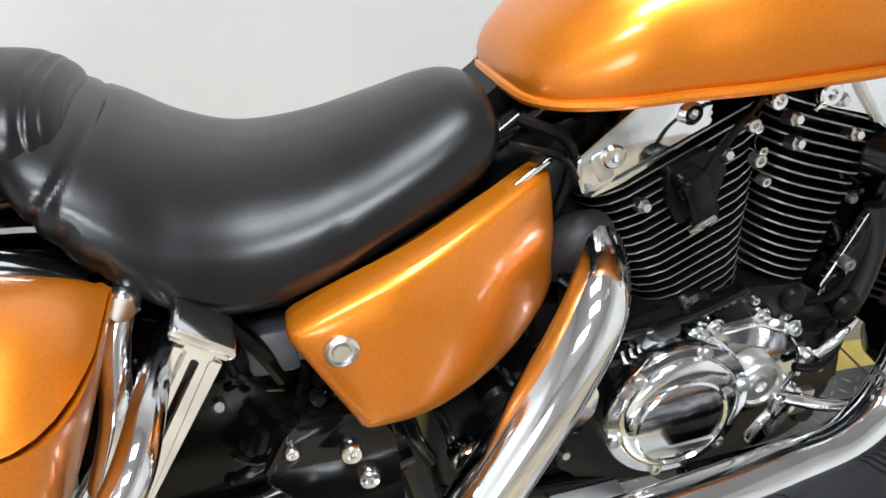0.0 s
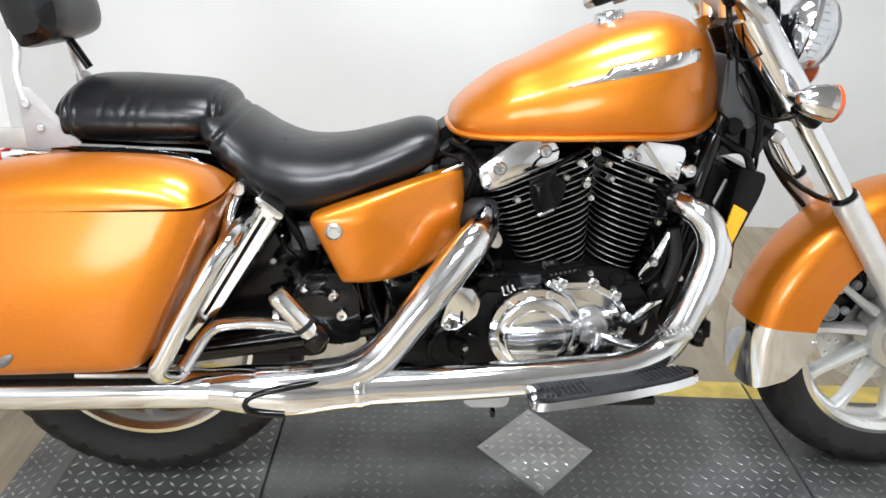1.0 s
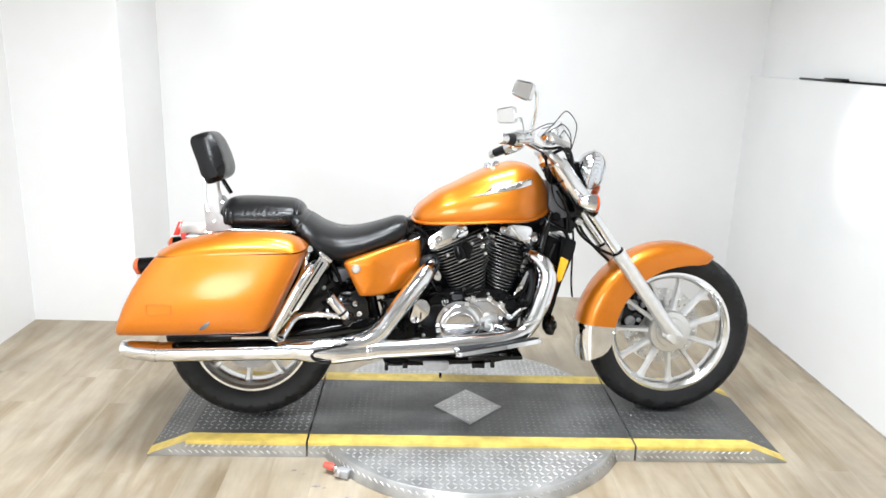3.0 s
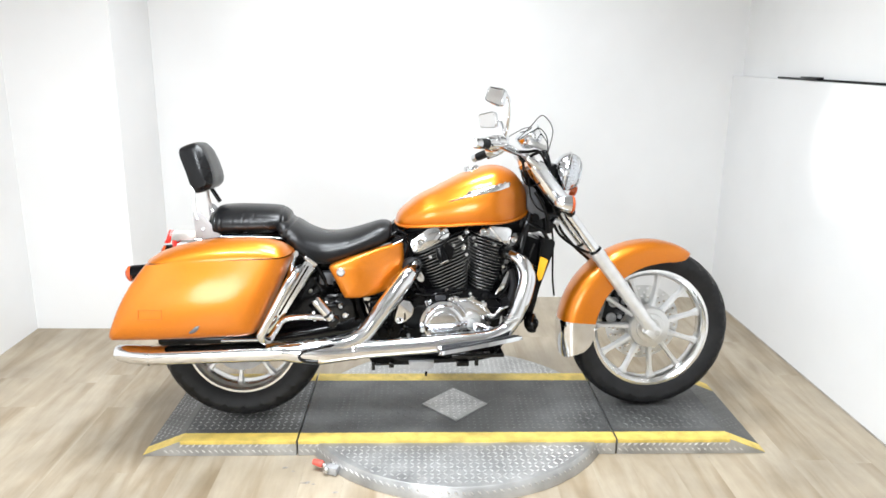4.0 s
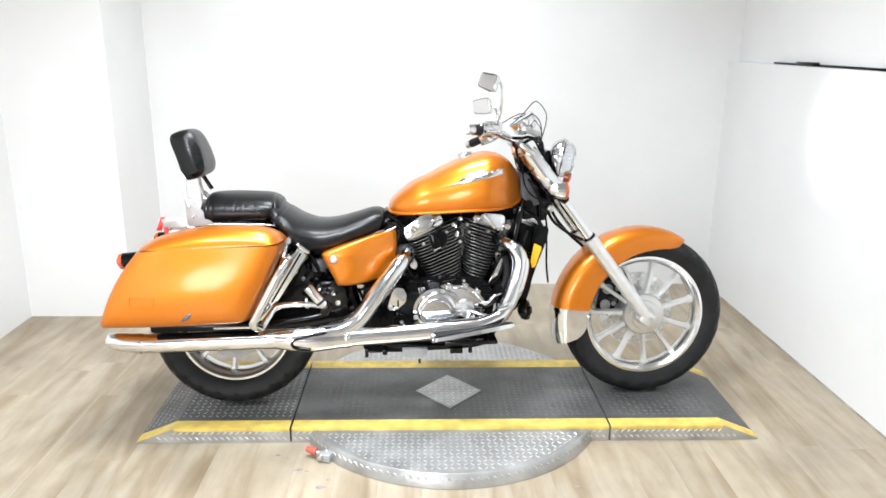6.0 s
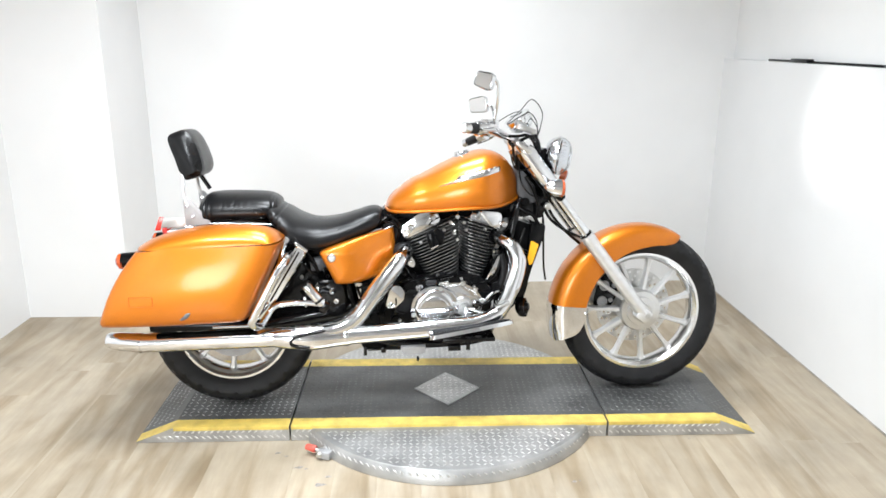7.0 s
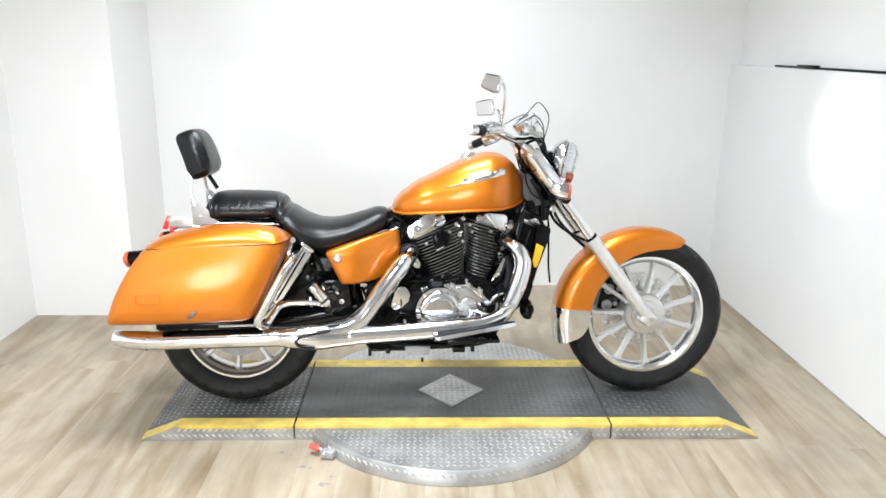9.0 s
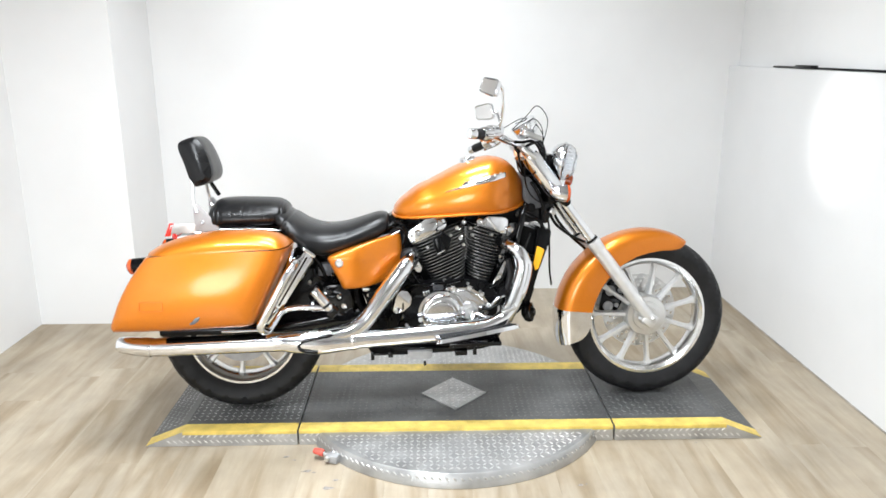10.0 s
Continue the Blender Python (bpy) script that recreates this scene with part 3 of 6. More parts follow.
part("lower_yoke", box(tuple(fork_at(0.835, 0)), (0.07, 0.27, 0.035), 0.012, pose(0, 0, 0, 0, 37, 0)), plastic, bike, "black lower fork yoke")
part("upper_yoke", box(tuple(fork_at(1.012, 0)), (0.075, 0.265, 0.022), 0.010, pose(0, 0, 0, 0, 37, 0)), satin, bike, "satin upper fork yoke")
part("steering_head", tube([(0.285, 0, 0.99), (0.40, 0, 0.80)], 0.036, 20, 0), dark_steel, bike)

# front fender: a hollow crown swept round the wheel


def swept_fender(cx, cz, rows, n_side=2):
    """rows: angle in degrees, outer radius, inner radius of the skirt, half width."""
    bm = bmesh.new()
    rings = []
    for deg, ro, ri, w in rows:
        a = radians(deg)
        d = Vector((math.cos(a), 0, math.sin(a)))
        out = [(-1.0, ri), (-1.02, ri + (ro - ri) * 0.35), (-1.0, ri + (ro - ri) * 0.62), (-0.90, ri + (ro - ri) * 0.82), (-0.68, ri + (ro - ri) * 0.935), (-0.36, ri + (ro - ri) * 0.985), (0, ro)]
        out = out + [(-u, v) for u, v in out[-2::-1]]
        inn = [(u * 0.955, v - (0.0035 if abs(u) < 0.95 else 0)) for u, v in out[::-1]]
        rings.append([Vector((cx, u * w, cz)) + d * v for u, v in out + inn])
    add_loft(bm, rings)
    return bm


def lerp_rows(rows, n):
    xs = [r[0] for r in rows]
    ts = np.linspace(xs[0], xs[-1], n)
    cols = [np.interp(ts, xs, [r[k] for r in rows]) if xs[0] < xs[-1] else None for k in range(1, 4)]
    return [(float(t), *[float(c[i]) for c in cols]) for i, t in enumerate(ts)]


front_fender = part("front_fender", swept_fender(FX, FENDER_Z, lerp_rows([(63, 0.338, 0.318, 0.045), (66, 0.342, 0.296, 0.062), (74, 0.347, 0.278, 0.072), (90, 0.352, 0.262, 0.077), (112, 0.356, 0.250, 0.080),
                                                                   (135, 0.362, 0.240, 0.082), (160, 0.373, 0.239, 0.083), (175.5, 0.380, 0.244, 0.083)], 44)), orange, bike, "glossy metallic orange front fender")
part("fender_tip", swept_fender(FX, FENDER_Z, lerp_rows([(175.2, 0.3825, 0.2425, 0.0845), (187, 0.385, 0.248, 0.0845), (193, 0.386, 0.264, 0.0845), (196.5, 0.387, 0.282, 0.084), (198.2, 0.387, 0.304, 0.083)], 22)), chrome, front_fender, "chrome fender end")
for y in (-0.0815, 0.0815):
    part("fender_bolt", lathe([(0.006, 0), (0.006, 0.006), (0.003, 0.008)], (FX - 0.245, y, FZ + 0.01), (0, -1 if y < 0 else 1, 0), 10), chrome, front_fender)

# ---- fuel tank ----
TANK_SHAPE = [(0.93, 0.0), (0.955, 0.05), (0.985, 0.14), (1.0, 0.27), (0.99, 0.43), (0.95, 0.59), (0.87, 0.74), (0.735, 0.865), (0.54, 0.95), (0.28, 0.99), (0.0, 1.0)]
TANK = [(-0.238, 0.780, 0.792, 0.035), (-0.230, 0.776, 0.812, 0.078), (-0.210, 0.774, 0.836, 0.104), (-0.18, 0.774, 0.860, 0.121), (-0.14, 0.776, 0.889, 0.136), (-0.09, 0.779, 0.912, 0.146), (-0.03, 0.783, 0.943, 0.164),
        (0.03, 0.788, 0.971, 0.178), (0.09, 0.792, 0.991, 0.187), (0.145, 0.794, 1.001, 0.186), (0.195, 0.797, 0.991, 0.156), (0.232, 0.802, 0.965, 0.114), (0.258, 0.809, 0.930, 0.078), (0.276, 0.820, 0.892, 0.048), (0.286, 0.835, 0.858, 0.026)]


def dense(rows, n):
    """Smooth rows of numbers resampled by a spline."""
    pts = [Vector((r[0], r[1], r[2])) for r in rows]
    ws = [Vector((r[3], 0, 0)) for r in rows]
    a, b = spline(pts, n), spline(ws, n)
    return [(p.x, p.y, p.z, w.x) for p, w in zip(a, b)]


def lofted(rows, shape, n=4):
    bm = bmesh.new()
    add_loft(bm, [section(x, zb, zt, w, shape) for x, zb, zt, w in dense(rows, n)])
    return bm


tank = part("fuel_tank", lofted(TANK, TANK_SHAPE), orange, bike, "glossy metallic orange teardrop fuel tank")
edge = dense(TANK, 3)
loop = [(x, -w * 0.955, zb) for x, zb, zt, w in edge] + [(x, w * 0.955, zb) for x, zb, zt, w in edge[::-1]]
part("tank_seam", tube(loop, 0.0062, 8, 0, closed=True), orange, tank, "orange seam lip round the tank")
part("filler_cap", lathe([(0.0, 0.012), (0.026, 0.012), (0.030, 0.006), (0.030, -0.01)], (0.06, 0, 0.985), (-0.2, 0, 1), 28), chrome, tank, "chrome filler cap")


def tank_side(x, z):
    """Where the tank's right skin lies at x, z."""
    rows = np.array(dense(TANK, 6))
    zb, zt, w = (float(np.interp(x, rows[:, 0], rows[:, k])) for k in (1, 2, 3))
    f = min(max((z - zb) / (zt - zb), 0), 1)
    return -w * float(np.interp(f, [b for a, b in TANK_SHAPE], [a for a, b in TANK_SHAPE]))


def skin_patch(pts, side, lift=0.004, rows=5, n=24):
    """A thin relief on a curved side: two edge lines of points, filled between."""
    lower, upper = pts
    bm = bmesh.new()
    grid = []
    for i in range(n + 1):
        t = i / n
        a, b = (Vector((np.interp(t, np.linspace(0, 1, len(e)), [q[0] for q in e]), np.interp(t, np.linspace(0, 1, len(e)), [q[1] for q in e]))) for e in (lower, upper))
        col = []
        for k in range(rows + 1):
            q = a.lerp(b, k / rows)
            up = lift * (0.35 if k in (0, rows) or i in (0, n) else 1.0)
            col.append(bm.verts.new((q.x, side(q.x, q.y) - up, q.y)))
        grid.append(col)
    for a, b in zip(grid, grid[1:]):
        for k in range(rows):
            bm.faces.new((a[k], a[k + 1], b[k + 1], b[k]))
    return bm


badge = part("badge", skin_patch(([(-0.045, 0.872), (0.03, 0.889), (0.10, 0.905), (0.190, 0.927)], [(-0.042, 0.874), (0.015, 0.893), (0.03, 0.911), (0.10, 0.929), (0.190, 0.945)]), tank_side, 0.003, 6, 40), chrome, tank, "chrome wing-shaped tank badge")
for i in range(6):
    x0 = 0.045 + i * 0.023
    z0 = 0.903 + i * 0.0058
    part("badge_bar", skin_patch(([(x0, z0), (x0 + 0.011, z0 + 0.003)], [(x0 + 0.004, z0 + 0.012), (x0 + 0.015, z0 + 0.014)]), tank_side, 0.0045, 3, 4), satin, badge)

# ---- seats and backrest ----
SEAT_SHAPE = [(0.60, 0.02), (0.86, 0.0), (0.955, 0.07), (0.995, 0.18), (1.0, 0.34), (0.95, 0.54), (0.85, 0.69), (0.69, 0.82), (0.48, 0.92), (0.25, 0.98), (0.0, 1.0)]
SEAT = [(-0.254, 0.742, 0.768, 0.050), (-0.261, 0.728, 0.781, 0.090), (-0.282, 0.708, 0.787, 0.108), (-0.31, 0.694, 0.784, 0.122), (-0.355, 0.678, 0.770, 0.140), (-0.43, 0.656, 0.750, 0.162), (-0.505, 0.642, 0.746, 0.178),
        (-0.565, 0.656, 0.764, 0.188), (-0.61, 0.690, 0.790, 0.187), (-0.65, 0.726, 0.811, 0.172), (-0.676, 0.756, 0.818, 0.150), (-0.692, 0.778, 0.814, 0.118), (-0.698, 0.79, 0.806, 0.08)]


def creased(rows, shape, creases, n=16):
    """A loft with narrow folds; each fold: x at mid height, its slant, depth, half width, and the shares of the height between which it runs."""
    half = [(q.x, q.z) for q in spline([vec(a, b) for a, b in shape], 3)]
    bm = bmesh.new()
    rings = []
    for x, zb, zt, w in dense(rows, n):
        ring = []
        for px, py, pz in section(x, zb, zt, w, half):
            f = (pz - zb) / max(zt - zb, 0.001)
            d = 0.0
            for c, slant, depth, wide, f0, f1 in creases:
                fade = min(1.0, max(0.0, (f - f0) / 0.2)) * min(1.0, max(0.0, (f1 - f) / 0.2))
                u = (px - c - slant * (pz - (zb + zt) / 2)) / wide
                if abs(u) < 3:
                    d += fade * depth * math.exp(-u * u)
            r = Vector((0, py, pz - zb - 0.4 * (zt - zb)))
            k = max(0.0, 1 - d / max(r.length, 0.02))
            ring.append((px, py * k, zb + 0.4 * (zt - zb) + r.z * k))
        rings.append(ring)
    add_loft(bm, rings)
    return bm


part("rider_seat", creased(SEAT, SEAT_SHAPE, [(-0.650, 0.55, 0.006, 0.0032, -0.3, 1.3), (-0.632, 0.5, 0.004, 0.004, -0.2, 0.55), (-0.610, 0.35, 0.003, 0.0045, -0.2, 0.42), (-0.588, -0.3, 0.0025, 0.005, -0.2, 0.40), (-0.645, 0.4, 0.003, 0.004, 0.1, 0.6), (-0.43, 0.6, 0.0012, 0.012, 0.3, 0.8)]), leather, bike, "dished black leather rider seat with soft creases")
PIL = [(-0.942, 0.781, 0.794, 0.08), (-0.937, 0.766, 0.818, 0.112), (-0.922, 0.758, 0.839, 0.13), (-0.898, 0.755, 0.851, 0.14), (-0.841, 0.755, 0.855, 0.144), (-0.764, 0.757, 0.853, 0.144), (-0.697, 0.759, 0.849, 0.14), (-0.664, 0.763, 0.841, 0.13), (-0.648, 0.774, 0.828, 0.108), (-0.642, 0.791, 0.819, 0.075)]
part("pillion_seat", creased(PIL, SEAT_SHAPE, [(-0.938, -0.05, 0.005, 0.0035, 0.0, 0.9), (-0.923, -0.05, 0.005, 0.0035, 0.0, 0.9), (-0.906, -0.08, 0.0045, 0.004, 0.0, 0.85), (-0.888, -0.1, 0.003, 0.004, 0.0, 0.7), (-0.845, 0.2, 0.0012, 0.003, 0.25, 0.95), (-0.824, -0.3, 0.0010, 0.003, 0.2, 0.8), (-0.806, 0.35, 0.0018, 0.0035, 0.3, 1.0), (-0.790, 0.1, 0.0015, 0.003, 0.1, 0.75), (-0.772, 0.4, 0.0010, 0.004, 0.3, 0.95), (-0.735, -0.4, 0.0008, 0.005, 0.2, 0.8), (-0.664, -0.1, 0.004, 0.004, -0.2, 1.3), (-0.654, -0.1, 0.004, 0.003, -0.2, 1.3)]), leather, bike, "pleated black leather passenger seat")
part("fender_side_cover", tube([(-0.90, -0.138, 0.724), (-0.82, -0.152, 0.722), (-0.72, -0.158, 0.712), (-0.640, -0.152, 0.690)], [0.010, 0.026, 0.029, 0.020], 16, 6), dark_steel, bike, "gloss black cover under the passenger seat")
part("seat_base", box((-0.80, 0, 0.742), (0.32, 0.20, 0.03), 0.008), plastic, bike)
part("seat_trim", tube([(-0.97, -0.125, 0.745), (-0.80, -0.128, 0.742), (-0.66, -0.13, 0.735), (-0.60, -0.125, 0.70)], 0.006, 8), chrome, bike, "thin chrome trim under the seat")


def backrest():
    m = pose(-0.978, 0, 0.995, 0, -19, 0)
    bm = bmesh.new()
    rings = []
    for f in np.linspace(-1, 1, 15):
        s = (1 - abs(f) ** 4.5) ** (1 / 4.5) if abs(f) < 1 else 0.18
        ring = []
        for k in range(28):
            a = 2 * math.pi * k / 28
            c, sn = math.cos(a), math.sin(a)
            px = 0.050 * abs(c) ** 0.55 * (1 if c > 0 else -1) * (0.35 + 0.65 * s)
            pz = 0.092 * abs(sn) ** 0.5 * (1 if sn > 0 else -1) * (0.72 + 0.28 * s)
            px += 0.010 * (1 - (pz / 0.092) ** 2)
            ring.append(m @ Vector((px, 0.125 * f * (1.0 - 1.3 * (pz + 0.09)), pz)))
        rings.append(ring)
    add_loft(bm, rings)
    pad = part("backrest_pad", bm, leather, bike, "padded black leather passenger backrest")
    seam = [m @ Vector((0.026, y * 0.80 * (1.0 - 1.3 * (z + 0.09)), z)) for y, z in rounded([(-0.147, -0.082), (0.147, -0.082), (0.147, 0.082), (-0.147, 0.082)], 0.04, 6)]
    part("piping", tube([tuple(q) for q in seam], 0.003, 8, 0, closed=True), leather, pad)
    for y in (-0.128, 0.128):
        up = part("backrest_plate", plate(rounded([(-0.984, 0.842), (-0.962, 0.842), (-0.884, 0.745), (-0.978, 0.735)], 0.008), y - 0.004, y + 0.004, 0.0015), matte_grey, bike, "brushed steel backrest side plate")
        for x, z in ((-0.969, 0.815), (-0.950, 0.775)):
            part("bolt", lathe([(0.0, 0.006), (0.006, 0.006), (0.008, 0.003), (0.008, 0.0)], (x, y - 0.003, z), (0, -1, 0), 10), chrome, up)
        part("backrest_bar", tube([(-0.972, y, 0.82), (-0.982, y * 0.96, 0.865), (-0.982, y * 0.85, 0.90), (-0.992, y * 0.75, 0.94)], 0.0068, 10), pale_silver, bike)
    part("backrest_strut", tube([(-0.915, 0.02, 0.86), (-0.945, 0.02, 0.91)], 0.008, 10, 0), plastic, bike)


backrest()

# ---- saddlebags ----
BODY = [(-1.102, 0.686), (-1.138, 0.641), (-1.174, 0.586), (-1.206, 0.525), (-1.228, 0.468), (-1.238, 0.436), (-1.232, 0.423), (-1.215, 0.418), (-1.05, 0.418), (-0.85, 0.423), (-0.755, 0.427), (-0.728, 0.448), (-0.690, 0.525), (-0.645, 0.618), (-0.617, 0.690), (-0.613, 0.703)]
LID = [(-1.105, 0.692), (-1.060, 0.719), (-1.008, 0.738), (-0.95, 0.752), (-0.88, 0.763), (-0.80, 0.767), (-0.72, 0.764), (-0.665, 0.753), (-0.632, 0.734), (-0.614, 0.709)]


def face_y(x, z, y):
    """The outer side leans in towards the top and is gently crowned."""
    u = (x - (-0.91 + 0.48 * (z - 0.565))) / 0.245
    v = (z - 0.565) / 0.135
    crown = 0.020 * math.exp(-1.1 * (u * u + v * v))
    f = min(1.0, max(0.0, (y - 0.19) / 0.19))
    return y + 0.010 - 0.09 * (z - 0.44) * f + crown * f


def bag_shell(outline, ys, squeeze, sign):
    """Rings of the outline from the inner to the outer side, each drawn in a little more."""
    cx = sum(p[0] for p in outline) / len(outline)
    cz = sum(p[1] for p in outline) / len(outline)
    bm = bmesh.new()
    rings = []
    for y, k in zip(ys, squeeze):
        kx = kz = k
        rings.append([Vector((cx + (x - cx) * kx, sign * face_y(cx + (x - cx) * kx, 0.698 + (z - 0.698) * kz, y), 0.698 + (z - 0.698) * kz)) for x, z in outline])
    add_loft(bm, rings)
    return bm


def fine(outline, n=3):
    return [(q.x, q.z) for q in spline([vec(x, z) for x, z in outline], n)]


def saddlebag(sign):
    body_line = fine(BODY)
    bag = part("saddlebag", bag_shell(body_line, (0.165, 0.18, 0.25, 0.30, 0.335, 0.356, 0.369, 0.377, 0.382, 0.384, 0.385, 0.385, 0.385, 0.385), (0.97, 1.0, 1.0, 0.994, 0.982, 0.966, 0.945, 0.915, 0.87, 0.78, 0.64, 0.46, 0.26, 0.08), sign), orange, bike, "glossy metallic orange hard saddlebag")
    lid_line = fine(LID)
    lid_y = lambda x, y: y * face_y(x, 0.697, 0.385) / 0.388
    pull = lambda y: float(np.interp(y, [0.30, 0.338, 0.360, 0.375, 0.384, 0.388], [0.0, 0.03, 0.06, 0.095, 0.14, 0.19]))
    bm = bmesh.new()
    rings = []
    for f, y in ((0.85, 0.200), (0.50, 0.206), (0.30, 0.220), (0.14, 0.243), (0.04, 0.270), (0.0, 0.295), (0.03, 0.315), (0.11, 0.338), (0.26, 0.360), (0.46, 0.375), (0.72, 0.384), (1.0, 0.388)):
        top, low = [], []
        for i, (x, z) in enumerate(lid_line):
            seam_z = 0.692 + (x + 1.086) / 0.474 * 0.014
            top.append(Vector((x + ((-0.85) - x) * pull(y), sign * lid_y(x, y), seam_z + 0.0016 + (z - seam_z - 0.0016) * (1 - f * 0.985))))
        for i, (x, z) in reversed(list(enumerate(lid_line))):
            seam_z = 0.692 + (x + 1.086) / 0.474 * 0.014
            low.append(Vector((x + ((-0.85) - x) * pull(y), sign * lid_y(x, y), seam_z + 0.0010)))
        rings.append(top + low[1:-1])
    add_loft(bm, rings)
    part("lid", bm, orange, bag)
    # the seam's shade is put in as a thin black strip
    part("lid_gap_strip", bag_shell([(x, 0.689 + (x + 1.086) / 0.474 * 0.014 + dz) for x, dz in ((-1.065, -0.005), (-0.665, -0.005), (-0.665, 0.005), (-1.065, 0.005))], (0.17, 0.30, 0.372), (1, 1, 0.96), sign), plastic, bag, "black strip drawn for the shaded gap under the lid")
    # added black bar stands in for the dark between bag and muffler
    rail = part("bag_gap_filler", box((-0.90, sign * 0.275, 0.407), (0.36, 0.11, 0.028), 0.008), plastic, bike, "black filler bar for the dark gap under the saddlebag")
    part("rail_trim", tube([(-0.86, sign * 0.338, 0.408), (-0.73, sign * 0.338, 0.409)], 0.005, 8, 0), chrome, rail)
    return bag


right_bag = saddlebag(-1)
saddlebag(1).location.z = -0.025
# scuff and label outline on the right bag
def on_bag(pts, lift=0.0016):
    return [(x, -face_y(x, z, 0.385) - lift, z) for x, z in pts]


ghost = node_material("worn_orange_paint", (0.62, 0.17, 0.01), 0.5, 0.2, var=0.1, scale=200)
part("label_outline", tube(on_bag([(-1.118, 0.538), (-1.08, 0.5378), (-1.04, 0.537), (-1.04, 0.52), (-1.04, 0.506), (-1.08, 0.506), (-1.118, 0.506), (-1.118, 0.52)]), 0.0014, 6, 0, closed=True), ghost, right_bag, "faint raised label outline")
scuff_mat = node_material("scuffed_grey", (0.12, 0.12, 0.12), 0.5, 0.2, var=0.5, scale=120)
part("scuff", tube(on_bag([(-0.952, 0.456), (-0.938, 0.463), (-0.928, 0.472), (-0.918, 0.480)], 0.0), [0.003, 0.0065, 0.0075, 0.002], 8, 4, flat=0.5), scuff_mat, right_bag, "scuffed bare patch")
# rear fender, lamp and signals
part("rear_fender", swept_fender(RX, RZ + 0.03, lerp_rows([(66, 0.362, 0.25, 0.112), (95, 0.372, 0.25, 0.115), (130, 0.382, 0.26, 0.115), (158, 0.39, 0.29, 0.11), (166, 0.392, 0.33, 0.10)], 40)), orange, bike, "glossy metallic orange rear fender")
lampb = part("tail_lamp", tube([(-0.985, 0, 0.700), (-1.03, 0, 0.703), (-1.073, 0, 0.700)], [0.032, 0.040, 0.036], 20), chrome, bike, "chrome tail lamp housing")
part("lens", tube([(-1.068, 0, 0.700), (-1.082, 0, 0.698), (-1.092, 0, 0.695)], [0.035, 0.034, 0.024], 20), red_lens, lampb, "red tail lamp lens")
part("lamp_bracket", plate(rounded([(-1.10, 0.76), (-1.0, 0.762), (-0.97, 0.745), (-1.0, 0.725), (-1.09, 0.725)], 0.01), -0.075, -0.068, 0.001), satin, bike)
part("rear_reflector", plate([(-1.108, 0.715), (-1.088, 0.765), (-1.072, 0.765), (-1.088, 0.715)], -0.076, -0.066, 0.002), red_lens, bike, "red rear reflector")
for y in (-0.235, 0.215):
    s = part("rear_turn_signal", tube([(-1.10, y, 0.636), (-1.135, y, 0.636), (-1.180, y, 0.633)], [0.022, 0.029, 0.029], 20), plastic, bike, "black rear turn signal")
    part("lens", tube([(-1.176, y, 0.633), (-1.190, y, 0.632), (-1.200, y, 0.631)], [0.029, 0.028, 0.016], 20), amber, s, "amber signal lens")
    part("stalk", tube([(-1.10, y, 0.645), (-1.05, y * 0.5, 0.66), (-1.03, 0, 0.67)], 0.009, 8), chrome, s)


# ---- engine ----
part("crankcase", plate(rounded([(-0.20, 0.30), (-0.06, 0.255), (0.14, 0.27), (0.20, 0.33), (0.19, 0.43), (0.12, 0.52), (-0.05, 0.53), (-0.17, 0.50), (-0.22, 0.42)], 0.03), -0.115, 0.13, 0.012), black_fin, bike, "black engine crankcase")
part("gearbox", plate(rounded([(-0.36, 0.30), (-0.16, 0.29), (-0.15, 0.50), (-0.22, 0.56), (-0.34, 0.50)], 0.03), -0.09, 0.11, 0.012), black_fin, bike)
part("engine_underside", plate(rounded([(-0.36, 0.265), (-0.335, 0.215), (-0.13, 0.212), (0.06, 0.228), (0.15, 0.262), (0.17, 0.30), (-0.30, 0.31)], 0.012), -0.07, 0.10, 0.006), black_fin, bike, "black oil sump")
fin_edge = node_material("machined_fin_edge", (0.27, 0.27, 0.268), 0.40, 0.8, var=0.3, scale=80)


def cylinder(name, base, tilt, count, pitch, left, right, label):
    """A finned cylinder: base is the lowest fin's middle, tilt leans the bore; left and right bound the fins as x at a height."""
    u = Vector((math.cos(tilt), 0, math.sin(tilt)))
    n = Vector((-math.sin(tilt), 0, math.cos(tilt)))
    o = vec(*base)
    top = o + n * pitch * count
    barrel = part(name, tube([tuple(o - n * 0.02), tuple(top)], 0.066, 28, 0), black_fin, bike, label)
    for i in range(count):
        c = o + n * pitch * i
        lo = hi = None
        for s in np.linspace(-0.2, 0.2, 161):
            q = c + u * float(s)
            if left(q.z) <= q.x <= right(q.z):
                lo = float(s) if lo is None else lo
                hi = float(s)
        if lo is None or hi - lo < 0.03:
            continue
        y0, y1 = -0.098, 0.110
        out = rounded([(lo, y0), (hi, y0), (hi, y1), (lo, y1)], 0.042, 4)
        mid = (lo + hi) / 2
        out = [(a, b - 0.012 * (1 - ((a - mid) / (hi - lo) * 2) ** 2) if b < 0 else b) for a, b in out]
        bm = bmesh.new()
        t = 0.00105
        va = [bm.verts.new(c + u * a + Vector((0, b, 0)) - n * t) for a, b in out]
        vb = [bm.verts.new(c + u * a + Vector((0, b, 0)) + n * t) for a, b in out]
        bm.faces.new(va)
        bm.faces.new(vb[::-1])
        for k in range(len(out)):
            f = bm.faces.new((va[k], vb[k], vb[(k + 1) % len(out)], va[(k + 1) % len(out)]))
            f.material_index = 1
        part("fin", bm, (black_fin, fin_edge), barrel, smooth=0)
    return barrel


